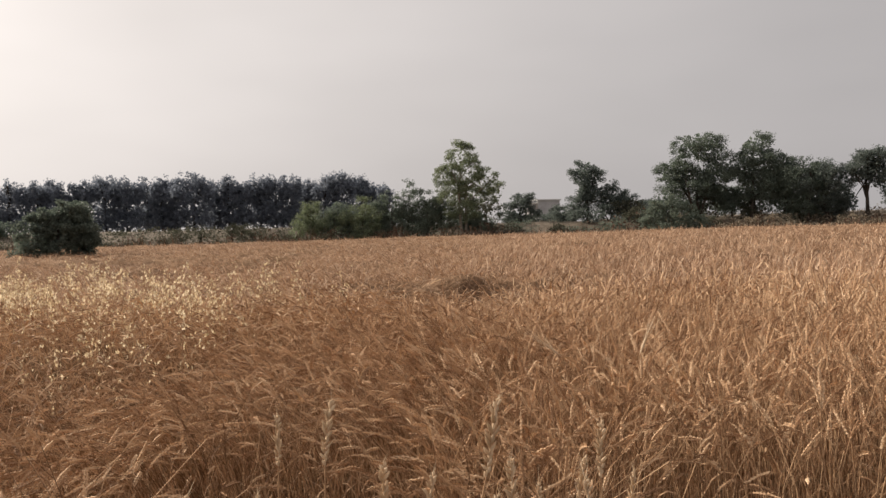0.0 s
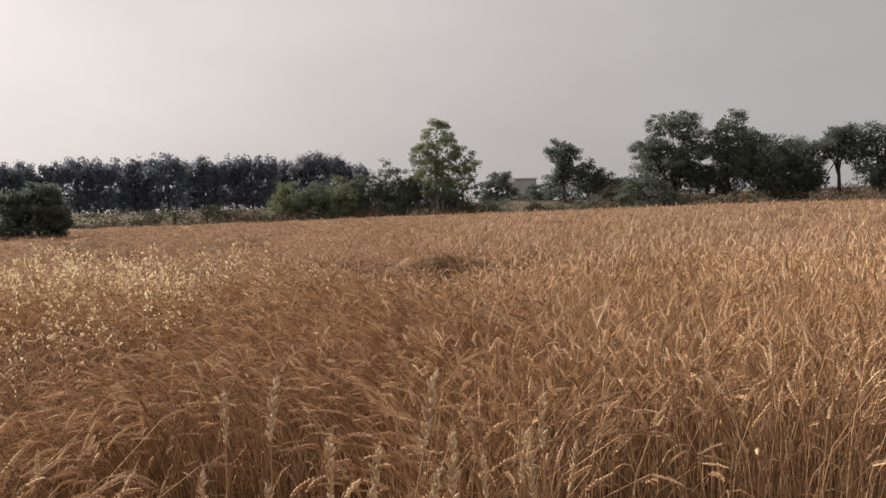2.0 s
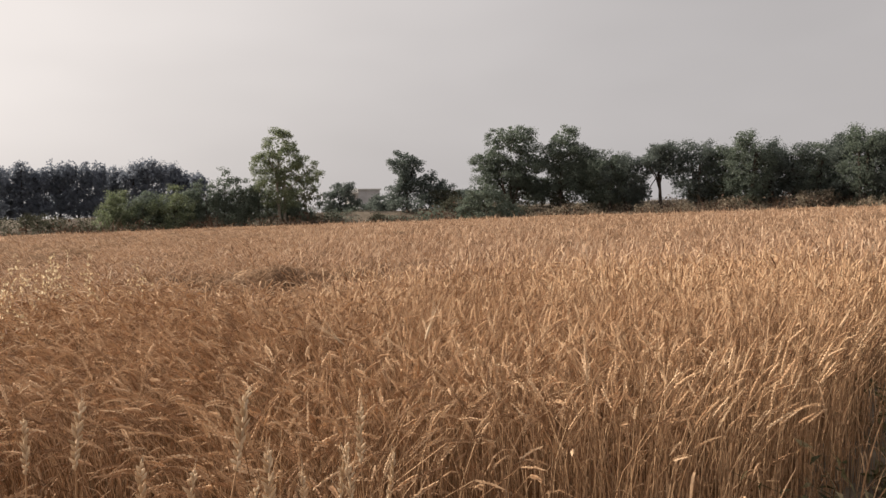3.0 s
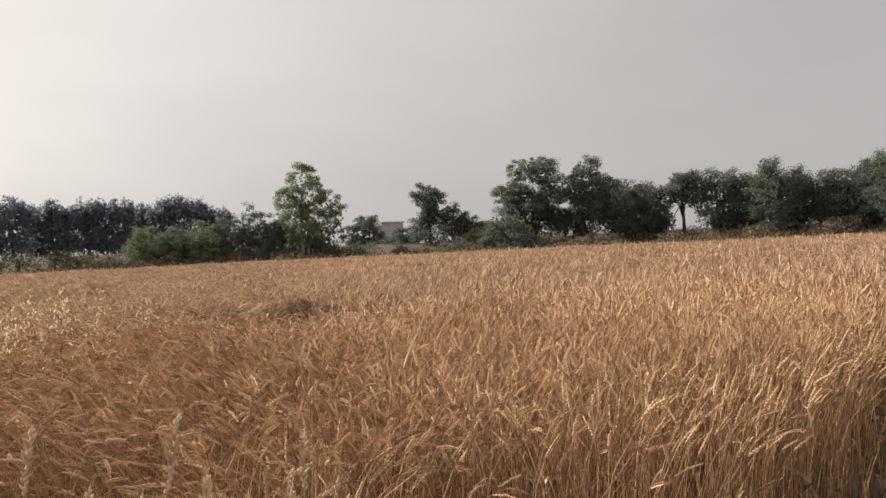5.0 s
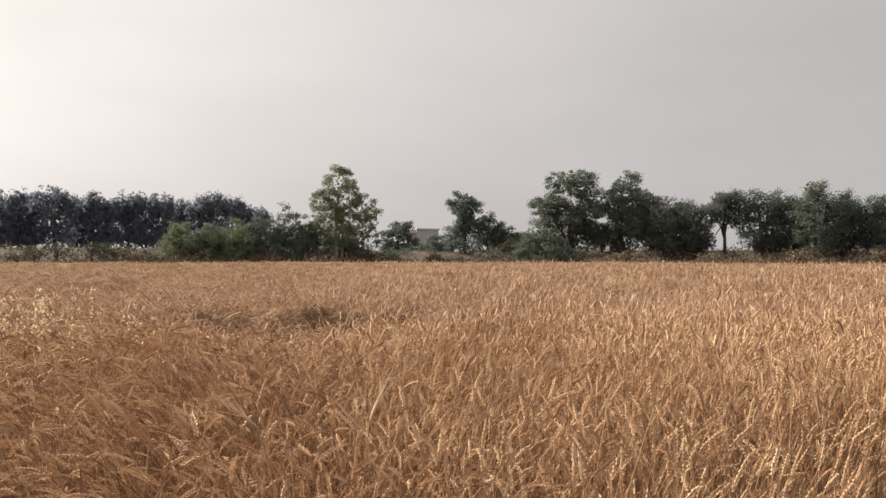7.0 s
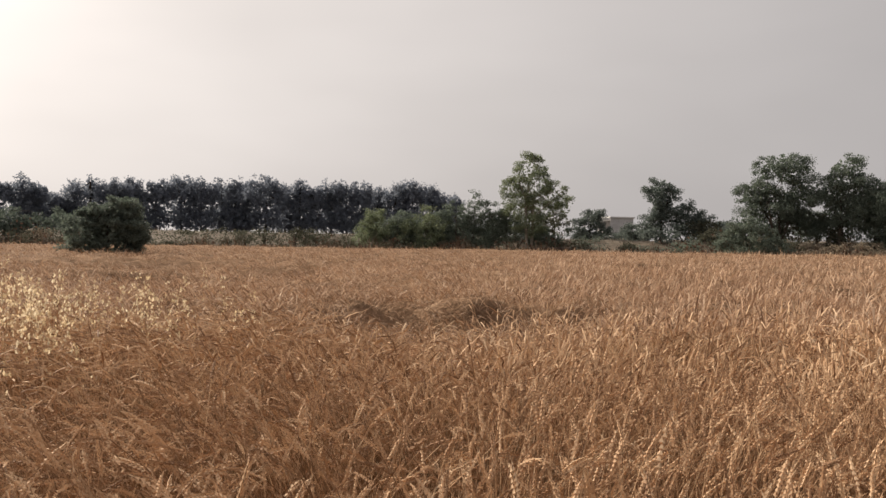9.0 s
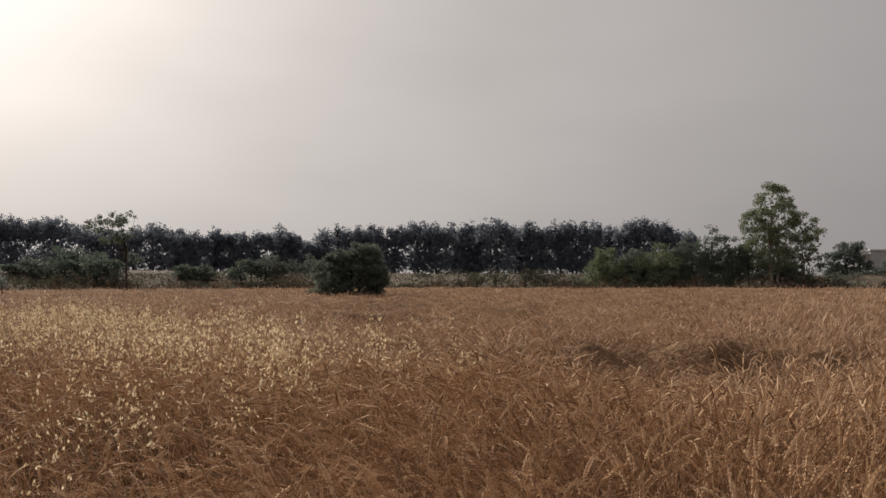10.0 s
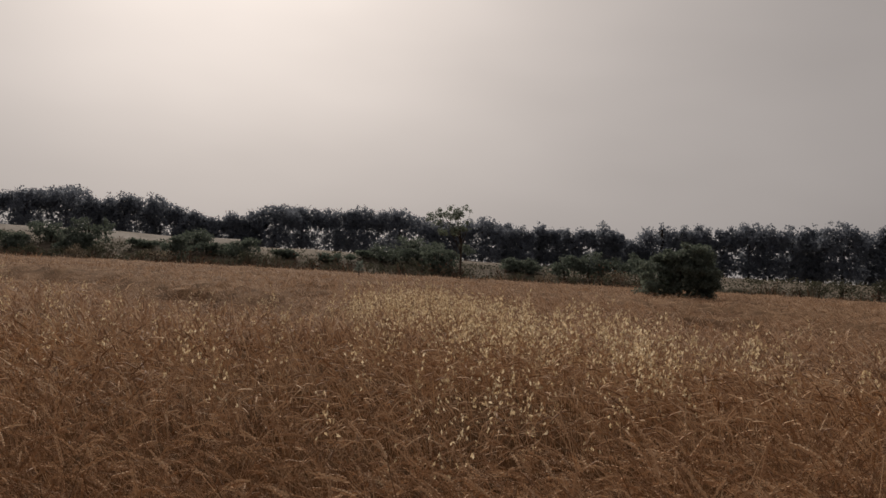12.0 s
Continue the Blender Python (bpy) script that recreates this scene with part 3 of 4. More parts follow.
def limbs(foot, heads, r0, r1, bend=0.25):
    """Branches from points low on the trunk out to heads."""
    n = len(heads)
    u = np.linspace(0, 1, 6)[None, :, None]
    start = np.asarray(foot, float)
    line = start[:, None, :] * (1 - u) + heads[:, None, :] * u
    belly = (heads - start) * [1, 1, 0] * -bend
    line = line + belly[:, None, :] * np.sin(u * math.pi) * 0.5
    line = line + rng.normal(0, 0.04, line.shape) * np.linalg.norm(heads - start, axis=1)[:, None, None] * u * (1 - u) * 2
    return sweep(line, np.linspace(1, 0.2, 6)[None] * np.linspace(r0, r1, n)[:, None], 5)


def tree(name, label, bearing, reach, trunk_h, trunk_r, blobs, leaf_mat, bark_mat, clump_count, per, bough, leaf, stems=1, group="", droop=0.2, sway=0.2, twigs=9, category="tree", core=0.5, level=True, many=4.4, fine=0.58, flat=0.7):
    """Blobs are relative to the foot, their x across the bearing and y along it."""
    x, y = place(bearing, reach)
    ca, sa = math.cos(radians(bearing)), math.sin(radians(bearing))
    blobs = [(b[0] * ca - b[1] * sa, b[0] * sa + b[1] * ca, *b[2:]) for b in blobs]
    ob = new(name)
    foot = float(land(x, y)) - 0.05
    ob.location = (x, y, foot)
    if level:  # heights given over the field
        trunk_h -= foot
        blobs = [(b[0], b[1], b[2] - foot, *b[3:]) for b in blobs]
    fol, heads = crown(blobs, int(clump_count * many * per), leaf * fine, bough, flat, droop, core)
    fol = (np.maximum(fol[0], [-99, -99, 0.06]), fol[1])
    part_from("crown" if category == "tree" else "foliage", [fol], leaf_mat, ob, smooth=False)
    u = np.linspace(0, 1, 7)
    chunks = []
    tops = []
    for _ in range(stems):
        a = rng.uniform(0, 6.28)
        off = np.array([math.cos(a), math.sin(a)]) * (0.25 if stems > 1 else 0.0) * trunk_h * 0.4
        top = np.array([off[0] + rng.normal(0, sway), off[1] + rng.normal(0, sway), trunk_h * rng.uniform(0.85, 1.1)])
        line = np.array([off[0] * 0.25, off[1] * 0.25, 0.0])[None] * (1 - u[:, None]) + top[None] * u[:, None]
        line[:, 0] += np.sin(u * 5 + a) * 0.05 * sway * 3
        flare = np.array([1.5, 1.1, 1.0, 0.92, 0.85, 0.75, 0.6])
        chunks.append(sweep(line[None], (trunk_r * flare)[None], 7 if trunk_r > 0.055 else 4))
        tops.append(line)
    pick = heads[rng.choice(len(heads), min(twigs, len(heads)), replace=False)]
    feet = np.array([tops[i % stems][rng.integers(3, 7)] for i in range(len(pick))])
    trunk = part_from("trunk" if category == "tree" else "stems", chunks, bark_mat, ob)
    part_from("branches", [limbs(feet, pick, trunk_r * 0.5, trunk_r * 0.3)], bark_mat, trunk)
    return tagged(ob, label, category, group)


def columns(wide, tall, foot, low, count):
    """Upright lobes under one rounded outline, the outer ones lower."""
    out = []
    for k in range(count):
        u = (2 * k + 1) / count - 1 + rng.normal(0, 0.12)
        high = tall * (1 - 0.22 * abs(u) ** 2.6 - abs(rng.normal(0, 0.04)))
        long = (high - foot) * rng.uniform(0.28, 0.42)
        r = wide * rng.uniform(0.17, 0.26)
        out.append((u * wide * 0.46, rng.normal(0, wide * 0.14), high - long, r, r, long))
    return out + [(0, 0, low + (tall - low) * 0.4, wide * 0.5, wide * 0.38, (tall - low) * 0.4)]


def poplar(bearing, reach, top, width, bare=False, label="haze-tinted grey-green poplar with a ragged crown in a windbreak row"):
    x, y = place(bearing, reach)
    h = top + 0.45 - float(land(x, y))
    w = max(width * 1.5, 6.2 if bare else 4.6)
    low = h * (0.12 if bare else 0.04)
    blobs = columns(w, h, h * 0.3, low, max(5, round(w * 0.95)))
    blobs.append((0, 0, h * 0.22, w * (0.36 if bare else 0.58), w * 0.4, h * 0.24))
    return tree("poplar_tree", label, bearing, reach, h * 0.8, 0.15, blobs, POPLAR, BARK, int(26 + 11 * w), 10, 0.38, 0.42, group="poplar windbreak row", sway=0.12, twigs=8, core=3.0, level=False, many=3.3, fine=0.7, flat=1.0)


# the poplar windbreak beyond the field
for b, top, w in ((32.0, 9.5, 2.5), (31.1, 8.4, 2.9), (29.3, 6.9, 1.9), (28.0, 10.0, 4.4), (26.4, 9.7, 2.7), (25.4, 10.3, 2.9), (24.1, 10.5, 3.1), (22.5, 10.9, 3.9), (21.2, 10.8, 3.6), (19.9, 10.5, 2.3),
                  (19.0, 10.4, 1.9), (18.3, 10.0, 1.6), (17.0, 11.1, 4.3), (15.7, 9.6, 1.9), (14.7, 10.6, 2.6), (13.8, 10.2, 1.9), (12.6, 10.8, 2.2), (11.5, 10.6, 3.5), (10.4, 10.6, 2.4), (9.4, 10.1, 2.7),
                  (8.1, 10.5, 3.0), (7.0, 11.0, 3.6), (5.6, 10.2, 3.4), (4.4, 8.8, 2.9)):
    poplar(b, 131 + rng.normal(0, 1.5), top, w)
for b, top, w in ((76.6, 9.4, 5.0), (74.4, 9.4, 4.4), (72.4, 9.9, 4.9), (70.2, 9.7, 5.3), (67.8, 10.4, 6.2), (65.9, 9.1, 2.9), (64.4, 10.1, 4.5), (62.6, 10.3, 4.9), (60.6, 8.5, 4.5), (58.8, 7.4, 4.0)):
    poplar(b, 133 + rng.normal(0, 1.5), top, w, True, "haze-tinted grey-green broad poplar on the far bank, bare stems below")
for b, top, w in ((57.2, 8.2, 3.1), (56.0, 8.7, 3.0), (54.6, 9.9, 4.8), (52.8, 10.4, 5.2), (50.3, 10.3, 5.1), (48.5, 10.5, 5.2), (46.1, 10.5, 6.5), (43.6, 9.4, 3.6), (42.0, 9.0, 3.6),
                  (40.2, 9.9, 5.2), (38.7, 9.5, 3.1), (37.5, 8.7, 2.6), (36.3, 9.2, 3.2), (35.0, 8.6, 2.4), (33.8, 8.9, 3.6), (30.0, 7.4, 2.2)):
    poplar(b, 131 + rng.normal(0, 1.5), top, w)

# the tall open tree at the margin
tree("tall_tree", "tall open-crowned tree with airy light green foliage", -1.45, 70.0, 5.6, 0.13,
     [(-0.1, 0, 7.35, 1.45, 1.2, 1.4), (-1.25, 0, 5.9, 1.15, 1.0, 1.15), (0.7, 0, 6.1, 1.7, 1.3, 1.3), (2.2, 0, 5.3, 1.45, 1.2, 1.1), (2.9, 0, 4.5, 1.0, 0.9, 1.0), (-0.9, 0, 4.5, 1.5, 1.2, 1.2), (0.9, 0, 4.2, 1.7, 1.3, 1.2), (0.0, 0, 2.9, 1.8, 1.3, 1.0)],
     BRIGHT, PALE_BARK, 560, 9, 0.36, 0.2, stems=2, sway=0.15, twigs=26, droop=0.5, core=0.15)

# young trees and bushes between the tall tree and the windbreak
for b, top, w in ((2.4, 6.0, 2.4), (1.1, 5.4, 2.2), (0.1, 4.8, 2.6), (3.6, 5.0, 2.4), (4.6, 4.4, 2.6), (5.6, 4.5, 3.0), (6.6, 4.1, 2.6), (7.6, 4.2, 3.0), (8.6, 4.0, 2.4), (9.5, 4.1, 2.2), (-2.5, 3.2, 1.7)):
    h = top - 0.1
    tree("young_tree", "bushy young tree with green leaves to the ground", b, 71.5 + rng.normal(0, 0.8), h * 0.7, 0.06,
         [(rng.normal(0, 0.4), 0, h * 0.36, w * 0.72, w * 0.5, h * 0.3), (rng.normal(0, 0.25), 0, h * 0.62, w * 0.46, w * 0.36, h * 0.28), (rng.normal(0, 0.25), 0, h * 0.84, w * 0.2, w * 0.2, h * 0.18),
          (rng.normal(-0.9, 0.3), 0.2, h * 0.56, w * 0.34, w * 0.26, h * 0.24), (rng.normal(0.9, 0.3), -0.2, h * 0.52, w * 0.34, w * 0.26, h * 0.26)],
         BRIGHT if rng.uniform() < 0.4 else GREEN, BARK, 130, 9, 0.34, 0.2, group="young trees at the margin", sway=0.1)

# between the tall tree and the thorn trees
tree("small_tree", "small dark spreading tree near the low house", -5.55, 80, 2.6, 0.1, [(0, 0, 3.7, 1.3, 1.2, 0.9), (0.8, 0, 4.2, 0.8, 0.8, 0.5), (-1.0, 0, 2.6, 1.5, 1.2, 1.0), (0.9, 0, 2.5, 0.9, 0.9, 0.9)], DEEP, BARK, 170, 9, 0.3, 0.2, core=0.9)
tree("small_tree", "small dark bushy tree beside the low house", -8.45, 84, 2.2, 0.1, [(0, 0, 2.2, 1.7, 1.4, 1.5)], DEEP, BARK, 130, 9, 0.32, 0.2, core=0.9)
tree("round_headed_tree", "dark round-headed tree on a short trunk", -10.1, 80, 4.6, 0.15,
     [(0, 0, 6.1, 1.8, 1.6, 1.65), (0.1, 0, 4.5, 1.3, 1.2, 1.1), (2.1, 0, 3.9, 1.8, 1.5, 1.7), (3.5, 0, 3.2, 1.4, 1.2, 1.5), (-0.7, 0, 3.0, 1.5, 1.4, 1.4)], DEEP, BARK, 440, 9, 0.42, 0.2, twigs=14, core=1.6)
tree("small_tree", "low dark bushy tree behind the dry scrub", -14.0, 82, 2.4, 0.1, [(0, 0, 2.4, 2.2, 1.6, 1.5)], DEEP, BARK, 150, 9, 0.34, 0.2, core=0.9)
tree("small_tree", "low dark bushy tree behind the dry scrub", -12.6, 83, 1.8, 0.1, [(0, 0, 1.8, 1.7, 1.4, 1.3)], DEEP, BARK, 110, 9, 0.34, 0.2, core=0.9)

# the two thorn trees and the row beside them
tree("thorn_tree", "tall spreading thorn tree with several grey stems", -17.55, 74.5, 5.2, 0.10,
     [(0.1, 0, 7.75, 2.5, 1.9, 1.55), (-1.8, 0, 5.7, 2.0, 1.6, 1.4), (-1.0, 1.0, 2.9, 1.6, 1.2, 1.1), (2.2, 1.2, 3.0, 1.6, 1.2, 1.2), (1.7, 0, 5.7, 1.7, 1.6, 1.6), (0.0, 0, 4.7, 2.3, 1.8, 1.5), (-2.1, 0, 4.0, 1.4, 1.2, 1.1), (1.5, 1.0, 3.6, 1.5, 1.2, 1.1)], GREEN, BARK, 720, 9, 0.5, 0.2, stems=4, sway=0.7, twigs=30, core=1.3, flat=0.6)
tree("thorn_tree", "spreading thorn tree beside a taller one", -20.9, 75, 5.2, 0.10,
     [(0.4, 0, 7.3, 1.7, 1.4, 1.55), (1.8, 0, 5.9, 1.7, 1.5, 1.4), (-0.6, 0, 5.4, 1.6, 1.5, 1.6), (0.9, 0, 4.1, 2.3, 1.7, 1.6), (2.5, 0, 4.5, 1.5, 1.3, 1.5), (-1.0, 0.8, 3.2, 1.5, 1.2, 1.3)], GREEN, BARK, 600, 9, 0.48, 0.2, stems=3, sway=0.4, twigs=22, core=1.3, flat=0.65)
for b, top, w, mat in ((-22.9, 6.5, 3.8, GREEN), (-24.2, 6.3, 3.4, GREEN), (-25.4, 5.9, 3.0, DEEP), (-30.0, 7.0, 3.6, DEEP), (-31.6, 6.2, 3.0, GREEN), (-33.2, 7.3, 3.0, GREEN), (-34.6, 7.0, 3.4, DEEP), (-36.0, 6.4, 3.4, DEEP), (-37.4, 6.1, 3.4, GREEN),
                       (-38.8, 6.6, 3.0, DEEP), (-39.9, 7.3, 3.2, GREEN), (-41.2, 6.5, 3.4, DEEP), (-42.6, 6.5, 3.2, GREEN), (-43.8, 6.4, 3.4, DEEP), (-45.2, 6.4, 3.6, DEEP), (-47.8, 6.4, 4.4, GREEN), (-50.5, 6.6, 4.6, DEEP)):
    foot = float(land(*place(b, 75)))
    tall = top + 0.4 - foot
    w *= 1.15
    blobs = [(0, 0, foot + tall * 0.42, w * 0.58, w * 0.5, tall * 0.32), (rng.normal(0, 0.4), 0.3, foot + tall * 0.2, w * 0.55, w * 0.4, tall * 0.2)]
    for _ in range(7):
        u = rng.uniform(-1, 1)
        high = tall * (1 - 0.22 * u * u - abs(rng.normal(0, 0.07)))
        blobs.append((u * w * 0.44, rng.normal(0, w * 0.2), foot + high - tall * 0.2, w * rng.uniform(0.16, 0.26), w * 0.24, tall * 0.2))
    tree("field_tree", "dark green field tree in the row along the margin", b, 75 + rng.normal(0, 1.2), tall * 0.65 + foot, 0.12, blobs, mat, BARK, 180, 10, 0.44, 0.21, group="trees along the margin", stems=2, twigs=14, core=1.6)
tree("round_tree", "round dark tree on a clear straight trunk", -27.6, 74.5, 4.0, 0.15, [(0, 0, 5.4, 2.1, 1.9, 1.4), (-1.1, 0, 4.8, 1.4, 1.2, 1.0), (1.1, 0, 4.5, 1.6, 1.3, 1.4), (0.2, 0, 6.1, 1.5, 1.3, 0.8), (-1.6, 0.6, 2.6, 1.2, 1.1, 1.5)], DEEP, BARK, 280, 10, 0.42, 0.2, twigs=16, core=1.4)


def bush(name, label, bearing, reach, blobs, mat, count, per=10, size=0.32, leaf=0.18, group="", many=1.5):
    return tree(name, label, bearing, reach, max(0.4, max(b[2] for b in blobs)), 0.05, blobs, mat, BARK, count, per, size, leaf, stems=3, group=group, sway=0.25, twigs=4, category="bush", core=0.8, level=False, many=many * 1.35, fine=0.82)


bush("round_bush", "broad dark green bush standing at the field margin", -15.8, 66.8, [(0, 0, 1.6, 2.3, 1.7, 1.6), (-0.5, 0, 2.7, 1.5, 1.2, 1.0), (1.7, 0, 1.1, 1.4, 1.2, 1.0), (-1.6, 0, 1.3, 1.3, 1.1, 1.2)], GREEN, 320)
bush("large_bush", "large dark rounded bush standing in the wheat", 25.6, 38.2, [(0.55, 0, 1.75, 1.2, 1.3, 1.5), (-0.75, 0, 1.3, 0.95, 1.1, 1.2), (1.05, 0, 1.2, 0.68, 0.9, 1.2), (0.75, 0, 2.6, 0.8, 0.8, 0.7), (-0.2, 0, 2.2, 0.8, 0.8, 0.65)], DARK_BUSH, 620, 12, 0.24, 0.12, many=2.2)
tree("thin_tree", "slender tree with a bare dark trunk and thin crown", 40.75, 59.0, 3.9, 0.085, [(-1.0, 0, 5.4, 1.1, 0.9, 0.5), (0.0, 0, 5.5, 0.8, 0.6, 0.4), (-2.0, 0, 4.9, 0.8, 0.6, 0.5), (-0.9, 0, 4.2, 0.9, 0.8, 0.5), (0.1, 0, 4.5, 0.6, 0.6, 0.4)], GREEN, BARK, 52, 9, 0.28, 0.22, twigs=18, core=0.1, sway=0.08)
for b, top, w in ((68.1, 3.6, 2.6), (65.8, 4.4, 2.3), (71.5, 3.2, 2.2), (59.4, 4.1, 3.0), (56.0, 3.2, 3.0), (50.2, 2.4, 2.2), (44.9, 4.6, 3.8), (43.4, 4.0, 3.4), (41.9, 3.9, 2.8), (37.6, 3.0, 2.4), (34.0, 3.4, 2.6), (30.5, 3.8, 2.8), (28.6, 3.6, 2.6), (53.0, 2.5, 1.8), (62.4, 2.6, 2.0), (74.0, 3.8, 3.0), (47.5, 2.8, 2.0), (57.6, 2.8, 2.6), (60.6, 3.2, 2.4), (45.8, 3.4, 3.4), (42.6, 3.4, 3.0), (36.4, 2.8, 2.6), (32.0, 3.0, 2.6), (66.9, 3.0, 2.2), (70.0, 2.7, 2.2), (76.0, 3.2, 3.2)):
    r = 78 + rng.normal(0, 1.5)
    h = top - float(land(*place(b, r)))
    lumps = [(0, 0, h * 0.4, w * 0.55, w * 0.5, h * 0.42)]
    for _ in range(4):
        k = rng.uniform(0.3, 0.85)
        lumps.append((rng.normal(0, w * 0.42), rng.normal(0, w * 0.2), h * k, w * rng.uniform(0.2, 0.36), w * 0.3, h * (1 - k) * rng.uniform(0.6, 1.0)))
    bush("bank_bush", "dark bush growing on the dry bank", b, r, lumps, DARK_BUSH, 110, 9, 0.34, 0.2, "bushes on the bank")

# low scrub along the margin: one thing each
for i, b in enumerate(np.arange(-52, 88, 1.25)):
    b = float(b + rng.normal(0, 0.4))
    r = float(rng.uniform(67.5, 74.0))
    w, h = rng.uniform(1.2, 2.6), rng.uniform(0.9, 1.7)
    mat = DRY if rng.uniform() < (0.75 if b < -16 else 0.15) else SCRUB
    if -15 < b < -1.5:
        mat, r, h = GREEN if rng.uniform() < 0.6 else SCRUB, float(rng.uniform(68.4, 70.5)), h * 0.9 + 0.4
    bush("low_scrub", "low straw-coloured dry scrub along the margin" if mat is DRY else "low grey-green scrub along the field margin", b, r,
         [(0, 0, h * 0.5, w * 0.8, w * 0.6, h * 0.5), (rng.normal(0, 0.5), 0, h * 0.7, w * 0.4, w * 0.4, h * 0.32)], mat, 30, 10, 0.32, 0.135, "scrub along the margin", 1.7)


for b in np.arange(-54, 9, 1.15):
    b = float(b + rng.normal(0, 0.35))
    if -9.5 < b < -3.5 or -27.9 < b < -26.4:
        continue
    w, h = rng.uniform(1.6, 2.6), rng.uniform(1.4, 2.8)
    bush("understory_bush", "dark undergrowth bush beneath the margin trees", b, float(rng.uniform(75, 79)),
         [(0, 0, h * 0.5, w * 0.85, w * 0.6, h * 0.5), (rng.normal(0, 0.5), 0, h * 0.75, w * 0.4, w * 0.4, h * 0.3)], DEEP if rng.uniform() < 0.5 else SCRUB, 48, 8, 0.32, 0.2, "undergrowth below the trees")


def rough_growth(name, label, r0, r1, count, mat, tall, b0=-75, b1=100, wide=0.03):
    """Uncountable grass and weeds over a stretch of bank."""
    b = rng.uniform(b0, b1, count)
    r = rng.uniform(r0, r1, count)
    x, y = -np.sin(np.radians(b)) * r, np.cos(np.radians(b)) * r
    z = land(x, y)
    a = rng.uniform(0, 6.28, count)
    h = tall * rng.uniform(0.4, 1.3, count) * np.clip(1 + 0.6 * waves(x, y, 6, 31), 0.2, 2)
    u = np.array([0, 0.5, 1.0])
    line = np.stack([x, y, z - 0.03], 1)[:, None, :] + np.stack([np.cos(a), np.sin(a), np.zeros(count)], 1)[:, None, :] * (h[:, None] * u ** 2 * 0.45)[..., None]
    line[..., 2] += h[:, None] * u
    w = np.array([[1.0, 0.8, 0.1]]) * wide * rng.uniform(0.6, 1.5, (count, 1))
    ob = new(name, mesh_from(name, [ribbon(line, w, np.stack([-np.sin(a), np.cos(a), np.zeros(count)], 1))], mat))
    tagged(ob, label, "grass", kind="stuff")


rough_growth("margin_weeds", "rusty brown dead weeds in the ditch behind the wheat", 66.4, 68.2, 7000, RUST, 1.15)
rough_growth("dry_grass", "tufts of dry straw grass on the bank", 68.5, 92, 4500, DRY, 0.22, -75, -6, wide=0.025)
rough_growth("bank_grass", "thin brown grass on the far bank", 68.5, 96, 5000, RUST, 0.24, -6, 100, wide=0.025)


def rough_clumps(name, label, r0, r1, count, mat, tall, b0=-75, b1=100):
    """Uncountable low weeds as leafy clumps."""
    b = rng.uniform(b0, b1, count)
    r = rng.uniform(r0, r1, count)
    x, y = -np.sin(np.radians(b)) * r, np.cos(np.radians(b)) * r
    h = tall * rng.uniform(0.5, 1.3, count) * np.clip(1 + 0.7 * waves(x, y, 7, 33), 0.25, 2)
    per = 9
    p = np.stack([x, y, land(x, y)], 1).repeat(per, 0) + rng.normal(0, 1, (count * per, 3)) * [0.35, 0.35, 0]
    p[:, 2] += rng.uniform(0.02, 1, count * per) * h.repeat(per)
    ob = new(name, mesh_from(name, [leaves(p, 0.2, 0.0, 0.6)], mat, False))
    tagged(ob, label, "weeds", kind="stuff")


rough_clumps("bank_weeds", "dark weeds scattered over the bank", 69, 82, 2200, SCRUB, 0.4, 8, 85)
rough_clumps("bank_weeds", "dry straw weeds below the margin trees", 69, 77, 1300, DRY, 0.6, -62, -14)
rough_clumps("margin_weeds", "dark rusty weeds behind the wheat edge", 66.8, 68.4, 1500, RUST, 1.25)


# the pale lining along the top of the far bank
def bank_lining(b0, b1, reach, drop, name_label):
    b = np.radians(np.linspace(b0, b1, 60))
    rows = []
    for dr, dz in ((0.0, -drop), (0.0, -drop + 0.15), (3.2, 0.22), (4.4, 0.25), (4.4, -0.3)):
        r = reach + dr
        x, y = -np.sin(b) * r, np.cos(b) * r
        top = bank_height(np.degrees(b)) + 0.5 + 0.12 * waves(x, y, 11, 41)
        rows.append(np.stack([x, y, top + dz], 1))
    v = np.concatenate(rows)
    k = np.arange(59)
    f = np.concatenate([np.stack([j * 60 + k, j * 60 + k + 1, (j + 1) * 60 + k + 1, (j + 1) * 60 + k], 1) for j in range(4)])
    ob = new("bank_lining", mesh_from("bank_lining", [(v, f)], LIME, False))
    tagged(ob, name_label, "embankment", kind="structure")


bank_lining(56.5, 84, 86, 0.9, "pale dusty lining along the canal bank")


# ---- the low house ----
def box(bm, x0, y0, z0, x1, y1, z1):
    m = bmesh.ops.create_cube(bm, size=1.0, matrix=Matrix.Translation(((x0 + x1) / 2, (y0 + y1) / 2, (z0 + z1) / 2)) @ Matrix.Diagonal((x1 - x0, y1 - y0, z1 - z0, 1)))
    bmesh.ops.bevel(bm, geom=[e for e in bm.edges if all(v in m["verts"] for v in e.verts)], offset=0.02, segments=1, affect="EDGES")


